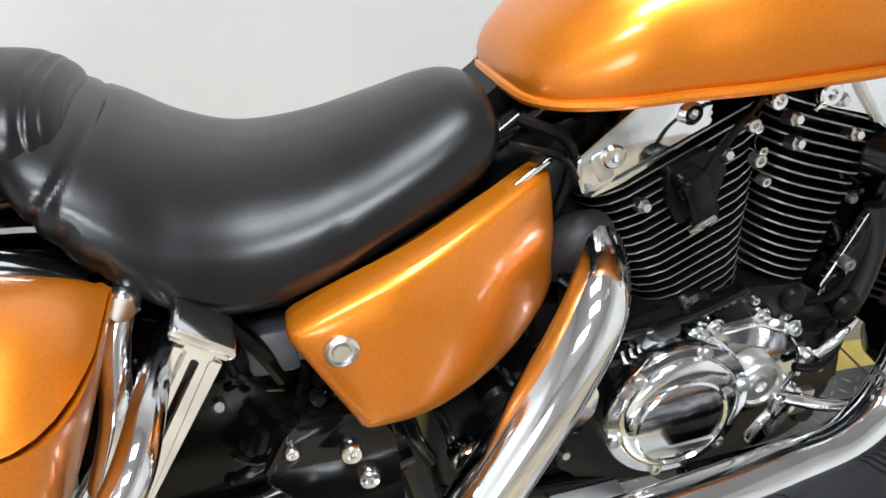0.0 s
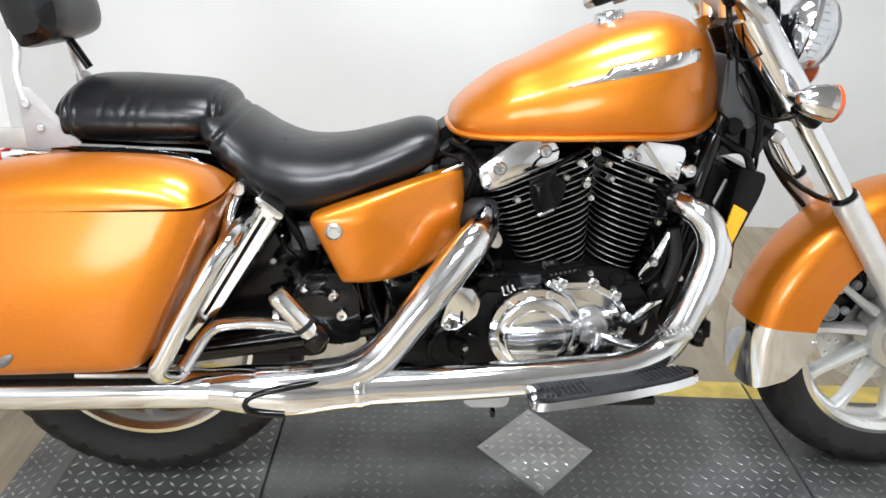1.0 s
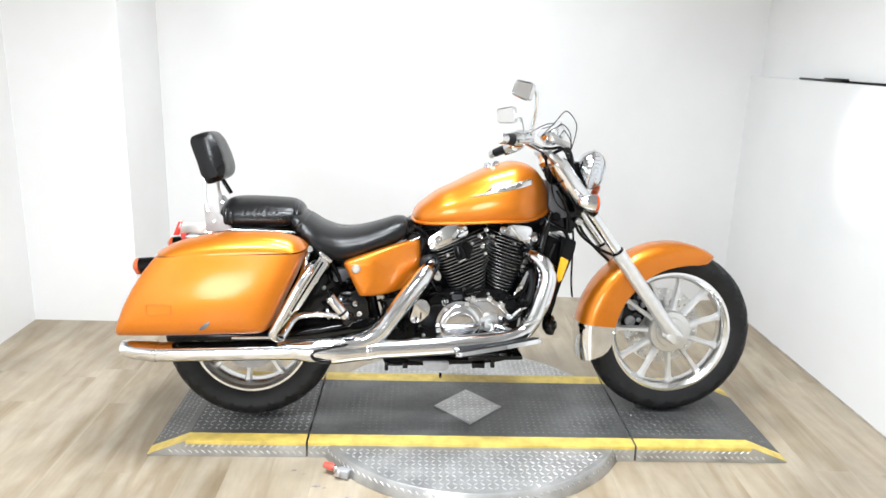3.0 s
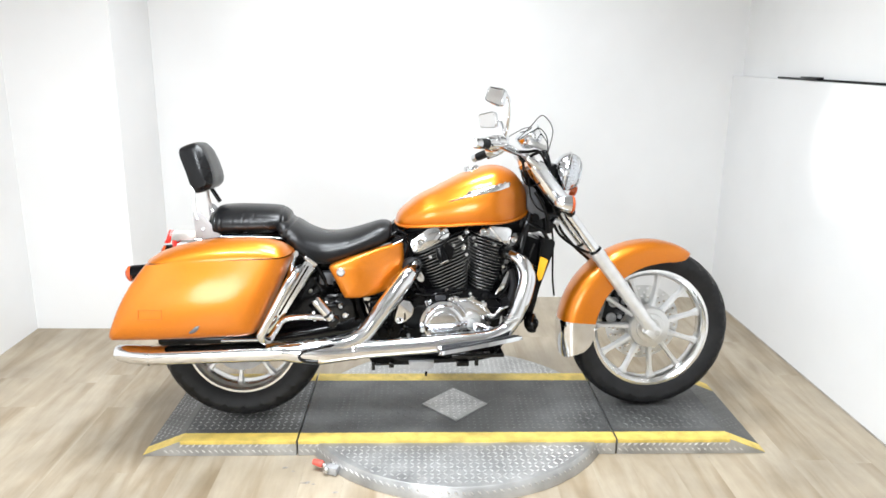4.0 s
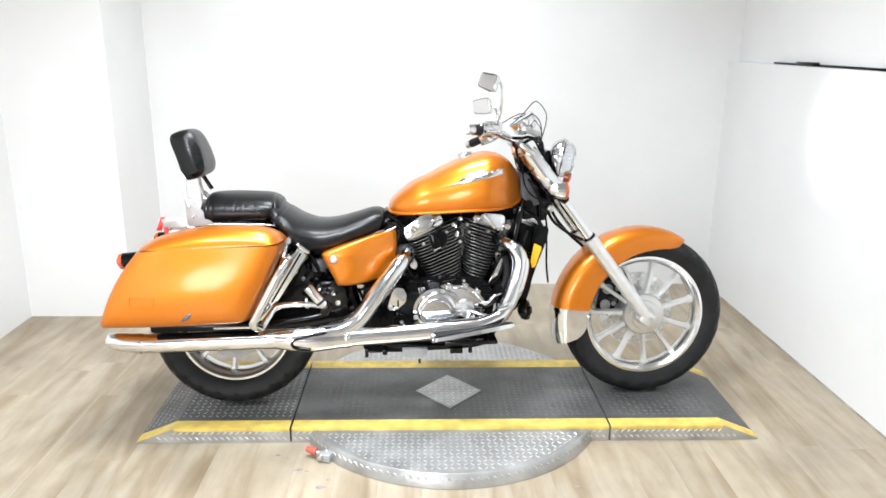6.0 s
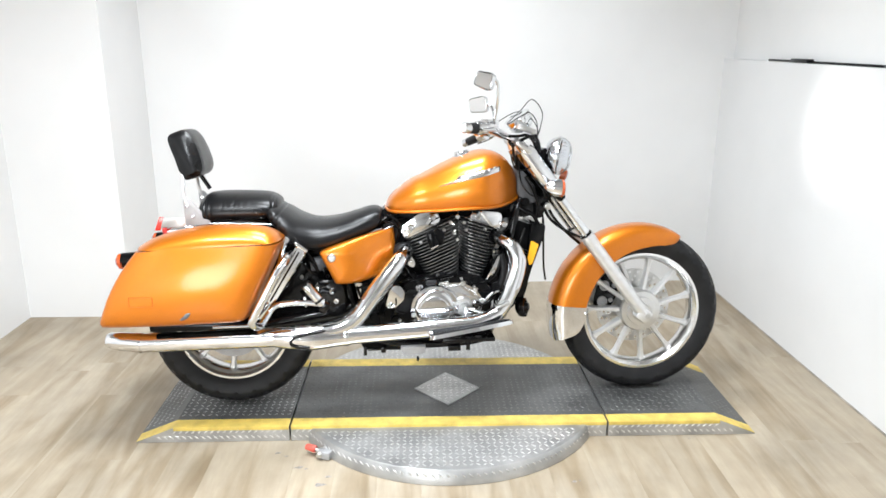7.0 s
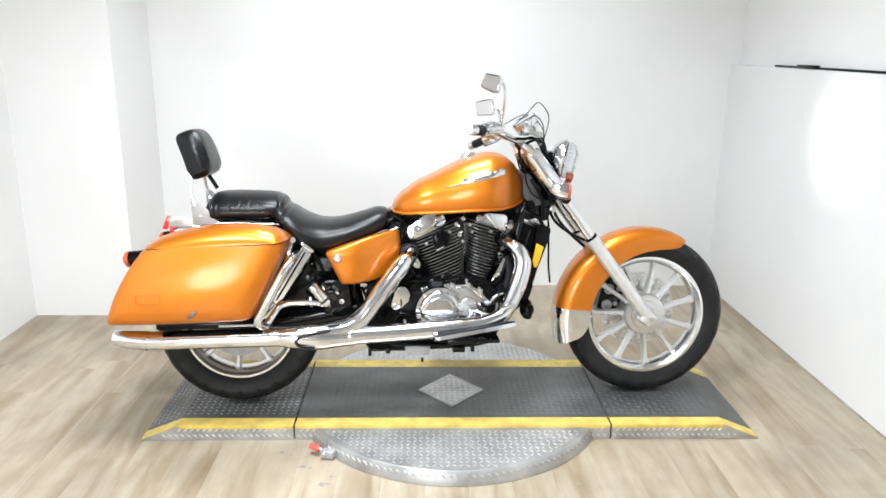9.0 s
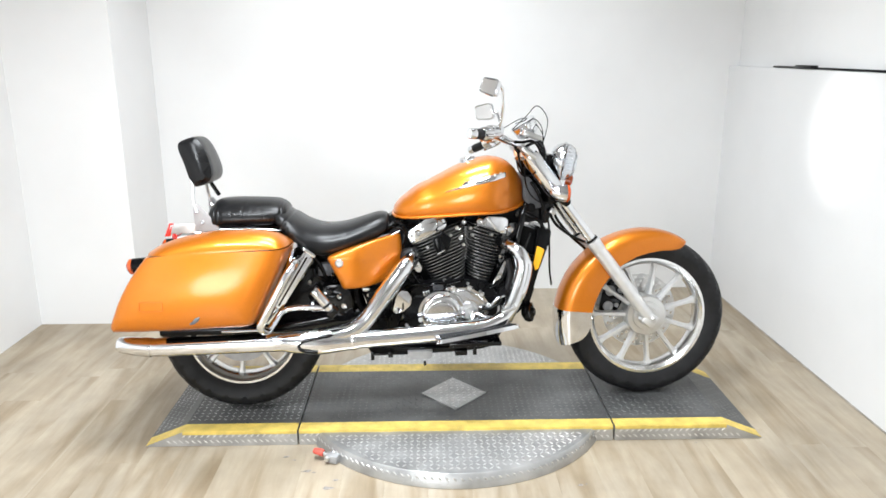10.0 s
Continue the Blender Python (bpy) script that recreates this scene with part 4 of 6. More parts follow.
MEET = 0.046
cylinder("rear_cylinder", (-0.012, 0.512), radians(23), 18, 0.0124, lambda z: -0.09 - 0.55 * (z - 0.51), lambda z: MEET - 0.002, "black rear cylinder with bright-edged cooling fins")
cylinder("front_cylinder", (0.098, 0.525), radians(-18), 17, 0.0124, lambda z: MEET + 0.004, lambda z: 0.142 + 0.36 * (z - 0.51), "black front cylinder with bright-edged cooling fins")


def bolt(x, y, z, r, parent, h=0.008, mat=None):
    return part("bolt", lathe([(0.0, h * 0.3), (r * 0.40, h * 0.3), (r * 0.44, h * 0.95), (r * 0.84, h), (r, h * 0.72), (r, -0.004)], (x, y, z), (0, -1, 0), 16), mat or chrome, parent)


hr = part("rear_head_cover", plate(rounded([(-0.188, 0.712), (-0.174, 0.668), (-0.135, 0.680), (-0.041, 0.727), (-0.032, 0.745), (-0.050, 0.772), (-0.118, 0.764)], 0.010), -0.103, -0.05, 0.0035), chrome, bike, "chrome rear cylinder head cover")
part("recess", plate(rounded([(-0.172, 0.715), (-0.158, 0.686), (-0.142, 0.692), (-0.152, 0.722)], 0.005), -0.1055, -0.102, 0.0015), satin, hr)
bolt(-0.062, -0.102, 0.748, 0.012, hr)
bolt(-0.146, -0.102, 0.714, 0.013, hr)
hf = part("front_head_cover", plate(rounded([(0.079, 0.731), (0.094, 0.738), (0.150, 0.722), (0.182, 0.701), (0.195, 0.694), (0.206, 0.758), (0.190, 0.766), (0.122, 0.772)], 0.008), -0.110, -0.05, 0.0035), chrome, bike, "chrome front cylinder head cover")
bolt(0.094, -0.110, 0.752, 0.014, hf)
bolt(0.212, -0.116, 0.720, 0.013, hf, 0.008)
part("cover_rib", plate(rounded([(0.118, 0.765), (0.128, 0.768), (0.172, 0.712), (0.162, 0.710)], 0.003), -0.1135, -0.109, 0.0015), satin, hf)
for x, z in ((0.058, 0.728), (0.066, 0.700), (0.112, 0.742), (0.140, 0.700), (0.176, 0.676), (-0.020, 0.700), (-0.110, 0.655)):
    part("head_nut", lathe([(0.0, 0.012), (0.005, 0.012), (0.006, 0.008), (0.008, 0.006), (0.008, -0.01)], (x, -0.108, z), (0, -1, 0.15), 6), satin, bike)
# the cavity's shade is drawn as a black plate over the fins
part("plug_recess", plate(rounded([(-0.090, 0.694), (-0.048, 0.712), (-0.018, 0.688), (-0.028, 0.646), (-0.070, 0.628), (-0.084, 0.655)], 0.005), -0.1165, -0.09, 0.003), black_fin, bike, "black plate standing in for the shaded recess round the spark plug")
coil = part("spark_plug_cap", plate(rounded([(-0.088, 0.690), (-0.062, 0.703), (-0.038, 0.648), (-0.062, 0.630)], 0.008), -0.145, -0.095, 0.005), plastic, bike, "black spark plug cap")
part("clip", tube([(-0.074, -0.144, 0.634), (-0.046, -0.146, 0.648)], 0.0035, 8, 0), chrome, coil)
part("ignition_lead", tube([(-0.062, -0.14, 0.695), (-0.052, -0.145, 0.722), (-0.03, -0.14, 0.742), (0.0, -0.12, 0.752), (0.03, -0.10, 0.765)], 0.0045, 8), plastic, bike)
bolt(0.031, -0.11, 0.752, 0.010, bike, 0.008)
bolt(0.012, -0.105, 0.725, 0.006, bike, 0.012)
bolt(0.020, -0.108, 0.700, 0.006, bike, 0.012)
for x, z, r in ((0.004, 0.731, 0.008), (0.018, 0.690, 0.008), (0.030, 0.664, 0.006)):
    bolt(x, -0.112, z, r, bike, 0.009, satin)
# added satin plate for the wall's light showing between pipe and cylinder
part("bright_gap_plate", plate(rounded([(-0.168, 0.602), (-0.150, 0.606), (-0.132, 0.575), (-0.138, 0.556), (-0.158, 0.562)], 0.006), -0.112, -0.10, 0.003), satin, bike, "satin plate standing in for the bright gap beside the rear cylinder")
bolt(-0.150, -0.113, 0.583, 0.006, bike, 0.006)
# clutch cover and its neighbour
cl = part("clutch_cover", lathe([(0.094, 0.10), (0.094, 0.139), (0.091, 0.144), (0.079, 0.1445), (0.0765, 0.150), (0.072, 0.1535), (0.064, 0.1545), (0.03, 0.1555), (0.0, 0.156)],
                                (-0.062, -0.010, 0.398), (0, -1, 0), 64), chrome, bike, "polished chrome round clutch cover")
part("cover_ring", lathe([(0.0575, 0.152), (0.0600, 0.1568), (0.0575, 0.1585), (0.0552, 0.154)], (-0.064, -0.010, 0.391), (0, -1, 0), 56, closed=True), chrome, cl)
for k in range(6):
    a = radians(14 + k * 60)
    bolt(-0.062 + 0.0845 * math.cos(a), -0.1525, 0.398 + 0.0845 * math.sin(a), 0.0085, cl, 0.007, satin)
part("cover_emblem", plate([(-0.110, 0.358), (-0.016, 0.358), (-0.028, 0.346), (-0.098, 0.346)], -0.1675, -0.160, 0.001), satin, cl)
fc = part("front_engine_cover", plate(rounded([(-0.046, 0.490), (-0.017, 0.494), (0.050, 0.496), (0.098, 0.470), (0.128, 0.430), (0.127, 0.392), (0.108, 0.362), (0.065, 0.350), (0.015, 0.340), (-0.020, 0.42)], 0.014), -0.130, -0.08, 0.008, 3), chrome, bike, "polished chrome engine side cover")
part("cover_rim", tube([(x, -0.1305, z) for x, z in rounded([(-0.020, 0.482), (0.046, 0.484), (0.090, 0.462), (0.115, 0.428), (0.114, 0.394), (0.098, 0.370), (0.030, 0.40)], 0.012)], 0.0024, 8, 0, closed=True), chrome, fc)
part("round_boss", lathe([(0.034, 0.13), (0.034, 0.150), (0.031, 0.154), (0.027, 0.154), (0.025, 0.149), (0.014, 0.149), (0.013, 0.155), (0.008, 0.155), (0.006, 0.150), (0.0, 0.150)], (0.050, 0.004, 0.405), (0, -1, 0), 36), satin, fc, "round satin boss")
for x, z in ((-0.036, 0.486), (-0.012, 0.491), (0.050, 0.492), (0.098, 0.466), (0.126, 0.420), (0.112, 0.368)):
    part("cover_lug", lathe([(0.012, -0.02), (0.012, 0.004), (0.010, 0.006), (0.0, 0.006)], (x, -0.126, z), (0, -1, 0), 16), chrome, fc)
    bolt(x, -0.132, z, 0.007, fc, 0.007, satin)
part("gear_cap", lathe([(0.021, -0.03), (0.021, 0.012), (0.018, 0.017), (0.0, 0.018)], (-0.071, -0.108, 0.488), (0, -0.6, 0.8), 20), dark_grey, bike, "dark grey oil filler cap")
for k in range(3):
    part("oil_fitting", box((-0.126 + k * 0.010, -0.125, 0.472 + k * 0.002), (0.0045, 0.012, 0.030), 0.0015, pose(0, 0, 0, 0, -18, 0)), chrome, bike)
tp = part("engine_number_plate", plate(rounded([(-0.048, 0.500), (0.024, 0.516), (0.028, 0.536), (-0.042, 0.520)], 0.003), -0.124, -0.11, 0.0015), plastic, bike, "black cast plate with worn lettering")
for k in range(2):
    for i in range(6):
        part("worn_mark", box((-0.034 + i * 0.009 + k * 0.002, -0.1245, 0.5085 + i * 0.0021 + k * 0.009), (0.0052, 0.0012, 0.0045), 0.0, pose(0, 0, 0, 0, -13, 0)), dark_grey, tp)
part("drain_plug", lathe([(0.0, 0.010), (0.010, 0.010), (0.011, 0.004), (0.019, 0.002), (0.021, -0.01)], (0.160, -0.108, 0.448), (0, -1, 0), 20), black_fin, bike)
br = part("linkage_cover", plate(rounded([(-0.250, 0.424), (-0.243, 0.410), (-0.213, 0.416), (-0.182, 0.443), (-0.177, 0.470), (-0.191, 0.497), (-0.219, 0.501), (-0.234, 0.482), (-0.246, 0.440)], 0.006), -0.172, -0.154, 0.003), chrome, bike, "chrome linkage cover with a slot")
bolt(-0.238, -0.173, 0.422, 0.0075, br, 0.006, satin)
part("slot", plate(rounded([(-0.214, 0.424), (-0.208, 0.424), (-0.208, 0.452), (-0.214, 0.452)], 0.003, 3), -0.1730, -0.1715), plastic, br, "dark slot")
part("linkage_mount", tube([(-0.205, -0.16, 0.44), (-0.20, -0.08, 0.44)], 0.012, 10, 0), dark_steel, bike)
# dark parts behind: battery box, frame, swingarm, carburettors, and added black filler plates
# the next four plates are fillers, black where only darkness shows
part("engine_front_filler", plate(rounded([(0.13, 0.28), (0.24, 0.33), (0.255, 0.45), (0.275, 0.60), (0.22, 0.62), (0.16, 0.52)], 0.02), -0.06, 0.11, 0.01), black_fin, bike, "black filler plate for the dark space ahead of the engine")
part("frame_front_filler", plate(rounded([(0.18, 0.33), (0.27, 0.37), (0.302, 0.46), (0.336, 0.60), (0.345, 0.70), (0.25, 0.735), (0.20, 0.60)], 0.02), -0.045, 0.09, 0.008), black_fin, bike, "black filler block for the dark frame and hoses ahead of the engine")
part("rear_engine_filler", plate(rounded([(-0.25, 0.49), (-0.08, 0.49), (-0.09, 0.66), (-0.15, 0.745), (-0.26, 0.725)], 0.02), -0.055, 0.09, 0.008), black_fin, bike, "black filler plate for the dark gap behind the rear cylinder")
part("tank_gap_filler", plate(rounded([(-0.31, 0.69), (-0.20, 0.715), (0.05, 0.725), (0.26, 0.735), (0.28, 0.80), (-0.22, 0.795), (-0.30, 0.74)], 0.01), -0.035, 0.06, 0.006), black_fin, bike, "black filler plate for the dark space under the tank")
part("battery_box", plate(rounded([(-0.50, 0.50), (-0.23, 0.50), (-0.22, 0.68), (-0.30, 0.68), (-0.46, 0.64), (-0.52, 0.60)], 0.02), -0.11, 0.14, 0.008), plastic, bike)
part("carburettor", box((-0.02, 0.02, 0.765), (0.24, 0.15, 0.05), 0.015), black_fin, bike)
part("intake", tube([(-0.17, -0.03, 0.70), (-0.205, -0.05, 0.665), (-0.23, -0.05, 0.60)], 0.034, 16), rubber, bike, "black rubber intake boot")
part("air_duct", tube([(-0.155, -0.10, 0.625), (-0.185, -0.11, 0.625), (-0.21, -0.09, 0.60)], [0.028, 0.032, 0.028], 16), rubber, bike)
part("tank_tunnel", box((0.03, 0, 0.80), (0.42, 0.12, 0.05), 0.01), dark_steel, bike)
for y in (-0.075, 0.075):
    part("frame_downtube", tube([(0.315, y * 0.5, 0.86), (0.262, y, 0.745), (0.232, y, 0.58), (0.20, y, 0.42), (0.17, y, 0.30), (0.10, y, 0.245), (-0.20, y, 0.24), (-0.36, y, 0.29)], 0.0165, 12), dark_steel, bike, "gloss black frame tube")
    part("frame_rail", tube([(-0.20, y * 0.7, 0.765), (-0.30, y * 0.9, 0.712), (-0.45, y * 1.2, 0.665), (-0.56, y * 1.5, 0.650), (-0.68, y * 1.6, 0.70), (-0.85, y * 1.5, 0.72)], 0.014, 10), dark_steel, bike)
    part("swingarm", tube([(-0.38, y * 1.3, 0.40), (-0.55, y * 1.5, 0.37), (RX, y * 1.75, RZ)], [0.034, 0.030, 0.026], 14), dark_steel, bike, "black swingarm")
    part("frame_upright", tube([(-0.40, y * 1.3, 0.66), (-0.40, y * 1.3, 0.50), (-0.36, y * 1.3, 0.30)], 0.022, 12), dark_steel, bike)
part("seat_rail", tube([(-0.215, -0.108, 0.722), (-0.25, -0.120, 0.708), (-0.29, -0.138, 0.695), (-0.33, -0.150, 0.682)], 0.0035, 10), chrome, bike, "chrome rail under the seat edge")
part("underseat_filler", plate(rounded([(-0.70, 0.60), (-0.50, 0.56), (-0.48, 0.68), (-0.56, 0.675), (-0.66, 0.735), (-0.72, 0.74)], 0.02), -0.10, 0.12, 0.01), plastic, bike)
part("rear_inner_guard", plate(rounded([(-0.55, 0.36), (-0.42, 0.34), (-0.40, 0.52), (-0.52, 0.56), (-0.58, 0.50)], 0.02), -0.10, 0.10, 0.01), plastic, bike)
# added black panel closes the view to the rear wheel
part("wheel_gap_filler", plate(rounded([(-0.735, 0.345), (-0.47, 0.325), (-0.46, 0.50), (-0.535, 0.60), (-0.64, 0.64), (-0.70, 0.52)], 0.03), -0.118, -0.106, 0.004), plastic, bike, "black filler panel for the dark space ahead of the rear wheel")
for y in (-0.135, 0.135):
    part("shock_absorber", tube([(-0.555, y, 0.64), (-0.66, y, 0.49), (-0.735, y, 0.385)], [0.024, 0.026, 0.020], 16, 4), chrome, bike, "chrome-covered rear shock absorber")
# plate with two bolts ahead of the passenger peg
pp = part("peg_bracket", plate(rounded([(-0.535, 0.475), (-0.50, 0.535), (-0.43, 0.535), (-0.405, 0.50), (-0.40, 0.40), (-0.46, 0.39)], 0.012), -0.195, -0.178, 0.003), dark_steel, bike, "black footpeg bracket")
bolt(-0.449, -0.196, 0.492, 0.011, pp, 0.009)
bolt(-0.435, -0.196, 0.455, 0.011, pp, 0.009)
bolt(-0.503, -0.196, 0.506, 0.007, pp, 0.006)
peg = part("passenger_peg", tube([(-0.535, -0.315, 0.545), (-0.531, -0.315, 0.540), (-0.484, -0.312, 0.480), (-0.478, -0.312, 0.472)], [0.0150, 0.0175, 0.0175, 0.015], 22, 0), chrome, bike, "folded chrome passenger footpeg")
part("peg_hinge", box((-0.470, -0.300, 0.462), (0.03, 0.05, 0.04), 0.006, pose(0, 0, 0, 0, 36, 0)), dark_steel, peg)
part("peg_band", tube([(-0.493, -0.3135, 0.4915), (-0.488, -0.3132, 0.485)], 0.0183, 22, 0), rubber, peg)
part("coolant_hose", tube([(-0.395, -0.15, 0.60), (-0.392, -0.16, 0.53), (-0.38, -0.16, 0.46), (-0.36, -0.14, 0.40)], 0.008, 10), plastic, bike)
part("spring_bolt", lathe([(0.0, 0.014), (0.016, 0.014), (0.020, 0.008), (0.020, -0.01)], (-0.322, -0.150, 0.405), (0, -1, 0), 24), chrome, bike, "round chrome pivot cap")
part("clutch_cable", tube([(-0.225, -0.17, 0.43), (-0.262, -0.17, 0.40), (-0.27, -0.16, 0.36), (-0.262, -0.15, 0.33)], 0.005, 8), plastic, bike)
# small clutter round the crankcase
rng = random.Random(11)
for i in range(16):
    x, z = rng.uniform(-0.19, 0.17), rng.uniform(0.47, 0.535)
    bolt(x, -0.112, z, rng.uniform(0.005, 0.009), bike, 0.010, black_fin if i % 3 else satin)
for x, z, s_ in ((-0.145, 0.52, 0.03), (-0.03, 0.515, 0.035), (0.10, 0.50, 0.03), (0.185, 0.47, 0.035), (-0.19, 0.47, 0.03), (0.155, 0.31, 0.03), (-0.21, 0.35, 0.035), (-0.27, 0.44, 0.04), (-0.29, 0.36, 0.04)):
    part("casting_boss", lathe([(s_ * 0.6, -0.03), (s_ * 0.6, 0.012), (s_ * 0.45, 0.018), (0.0, 0.018)], (x, -0.105, z), (0, -1, 0), 14), black_fin, bike)
for pts in ([(-0.13, -0.12, 0.50), (-0.09, -0.135, 0.515), (-0.03, -0.13, 0.52), (0.03, -0.12, 0.53)], [(0.12, -0.115, 0.49), (0.16, -0.12, 0.50), (0.19, -0.11, 0.54), (0.20, -0.10, 0.60)],
            [(-0.30, -0.10, 0.52), (-0.27, -0.13, 0.49), (-0.25, -0.13, 0.44), (-0.28, -0.12, 0.37)], [(-0.36, -0.12, 0.49), (-0.34, -0.14, 0.44), (-0.33, -0.13, 0.38)], [(-0.52, -0.12, 0.60), (-0.48, -0.14, 0.56), (-0.49, -0.13, 0.51)]):
    part("hose", tube(pts, 0.0055, 8, 6), plastic, bike)
rng = random.Random(23)
for x0, x1, z0, z1, y, count in ((-0.50, -0.39, 0.50, 0.62, -0.125, 7), (-0.33, -0.19, 0.34, 0.50, -0.118, 8), (0.15, 0.25, 0.44, 0.64, -0.075, 7), (-0.60, -0.50, 0.42, 0.60, -0.135, 5)):
    for i in range(count):
        x, z = rng.uniform(x0, x1), rng.uniform(z0, z1)
        dx, dz = rng.uniform(-0.05, 0.05), rng.uniform(-0.07, 0.07)
        pts = [(x, y, z), (x + dx * 0.4 + rng.uniform(-0.012, 0.012), y - 0.012, z + dz * 0.4), (x + dx, y - 0.008, z + dz), (x + dx * 1.3, y + 0.02, z + dz * 1.5)]
        part("hose", tube(pts, rng.uniform(0.0028, 0.0065), 8, 6), dark_steel, bike)
    for i in range(4):
        x, z = rng.uniform(x0, x1), rng.uniform(z0, z1)
        part("fitting", lathe([(0.0, 0.012), (0.005, 0.012), (0.007, 0.008), (0.007, -0.012)], (x, y - 0.010, z), (rng.uniform(-0.4, 0.4), -1, rng.uniform(-0.2, 0.5)), 8), satin if i % 2 else black_fin, bike)
part("casting_rib", plate(rounded([(-0.17, 0.455), (0.15, 0.44), (0.16, 0.452), (-0.16, 0.470)], 0.004), -0.122, -0.112, 0.002), black_fin, bike)
# side cover
CV = [(-0.490, 0.633), (-0.482, 0.645), (-0.42, 0.668), (-0.36, 0.686), (-0.30, 0.701), (-0.225, 0.712), (-0.212, 0.695), (-0.210, 0.630), (-0.214, 0.582), (-0.250, 0.552), (-0.300, 0.532), (-0.360, 0.521), (-0.425, 0.519), (-0.437, 0.523)]


def side_cover():
    line = fine(CV, 4)
    cx, cz = -0.35, 0.622
    bm = bmesh.new()
    rings = []
    for y, k in ((-0.150, 0.99), (-0.175, 1.0), (-0.184, 0.992), (-0.189, 0.972), (-0.1915, 0.94), (-0.1935, 0.89), (-0.195, 0.80), (-0.1965, 0.66), (-0.1975, 0.5), (-0.198, 0.34), (-0.1985, 0.18), (-0.1987, 0.06)):
        ring = []
        for x0, z0 in line:
            x, z = cx + (x0 - cx) * k, cz + (z0 - cz) * k
            # the front end turns in towards the engine, the upper edge leans inwards
            bend = 0.085 * max(0, (x + 0.40) / 0.185) ** 1.6 - 0.016 + 0.010 * max(0, (z - 0.64) / 0.08)
            ring.append((x, y + bend, z))
        rings.append(ring)
    add_loft(bm, rings)
    c = part("side_cover", bm, orange, bike, "glossy metallic orange side cover with a key lock")
    part("lock", lathe([(0.0155, -0.006), (0.0155, 0.004), (0.0125, 0.007), (0.0115, 0.003), (0.0085, 0.003), (0.0075, 0.006), (0.0, 0.006)], (-0.447, -0.212, 0.621), (0, -1, 0), 28), satin, c, "round chrome key lock")
    return c


side_cover()

# ---- exhaust ----
front_pipe = part("front_exhaust_pipe", tube([(0.190, -0.105, 0.668), (0.213, -0.140, 0.655), (0.233, -0.158, 0.643), (0.248, -0.170, 0.620), (0.254, -0.178, 0.587), (0.247, -0.184, 0.545), (0.227, -0.192, 0.486), (0.202, -0.202, 0.429), (0.168, -0.214, 0.390), (0.11, -0.232, 0.368), (0.03, -0.238, 0.358), (-0.15, -0.248, 0.348), (-0.40, -0.258, 0.338)],
                                             [0.022, 0.025, 0.028, 0.029, 0.0295, 0.030, 0.030, 0.030, 0.030, 0.031, 0.033, 0.034, 0.034], 28, 8), chrome, bike, "long chrome front exhaust pipe")
part("heat_shield", tube([(0.257, -0.178, 0.631), (0.269, -0.186, 0.591), (0.262, -0.192, 0.546), (0.243, -0.200, 0.487), (0.221, -0.206, 0.437)], [0.010, 0.018, 0.019, 0.019, 0.013], 16, 6), chrome, front_pipe)
part("pipe_flange", tube([(0.178, -0.10, 0.672), (0.192, -0.125, 0.669)], 0.0275, 20, 0), dark_steel, front_pipe)
part("clamp", lathe([(0.0365, -0.010), (0.0385, -0.006), (0.0385, 0.006), (0.0365, 0.010)], (-0.40, -0.258, 0.338), (1, 0, 0.02), 32), chrome, front_pipe, "chrome clamp band")
part("rear_exhaust_pipe", tube([(-0.165, -0.12, 0.625), (-0.182, -0.165, 0.612), (-0.208, -0.200, 0.590), (-0.255, -0.222, 0.533), (-0.315, -0.238, 0.458), (-0.362, -0.248, 0.400), (-0.415, -0.256, 0.368), (-0.49, -0.262, 0.356), (-0.58, -0.266, 0.350)],
                                           [0.026, 0.030, 0.033, 0.034, 0.034, 0.034, 0.034, 0.035, 0.036], 28, 8), chrome, bike, "chrome rear exhaust pipe")
part("collector", tube([(-0.385, -0.258, 0.338), (-0.44, -0.260, 0.336), (-0.52, -0.264, 0.335), (-0.60, -0.267, 0.340), (-0.66, -0.268, 0.343)], [0.035, 0.038, 0.046, 0.044, 0.036], 28, 6), chrome, bike, "chrome exhaust collector")
part("collector_gap", tube([(-0.46, -0.285, 0.368), (-0.525, -0.300, 0.362), (-0.580, -0.305, 0.350), (-0.596, -0.307, 0.335), (-0.582, -0.308, 0.318), (-0.53, -0.303, 0.310)], 0.0065, 10, 6), dark_steel, bike, "dark gap between the pipes")
muf = part("muffler", tube([(-0.64, -0.268, 0.343), (-0.70, -0.268, 0.343), (-0.90, -0.269, 0.341), (-1.10, -0.270, 0.339), (-1.128, -0.270, 0.339)], [0.035, 0.036, 0.0355, 0.0345, 0.034], 32, 4), chrome, bike, "long chrome muffler")
part("muffler_tip", tube([(-1.126, -0.270, 0.339), (-1.135, -0.270, 0.340), (-1.19, -0.270, 0.346), (-1.232, -0.270, 0.352), (-1.246, -0.270, 0.354)], [0.0365, 0.0365, 0.034, 0.029, 0.022], 28, 4), chrome, muf, "tapered chrome muffler tip")
part("mount_strap", box((-0.98, -0.255, 0.385), (0.018, 0.008, 0.05), 0.003), dark_steel, muf)
for y in (0.268,):
    part("muffler", tube([(-0.50, y, 0.343), (-0.90, y, 0.341), (-1.13, y, 0.340), (-1.24, y, 0.362)], [0.034, 0.035, 0.034, 0.018], 24, 6), chrome, bike)

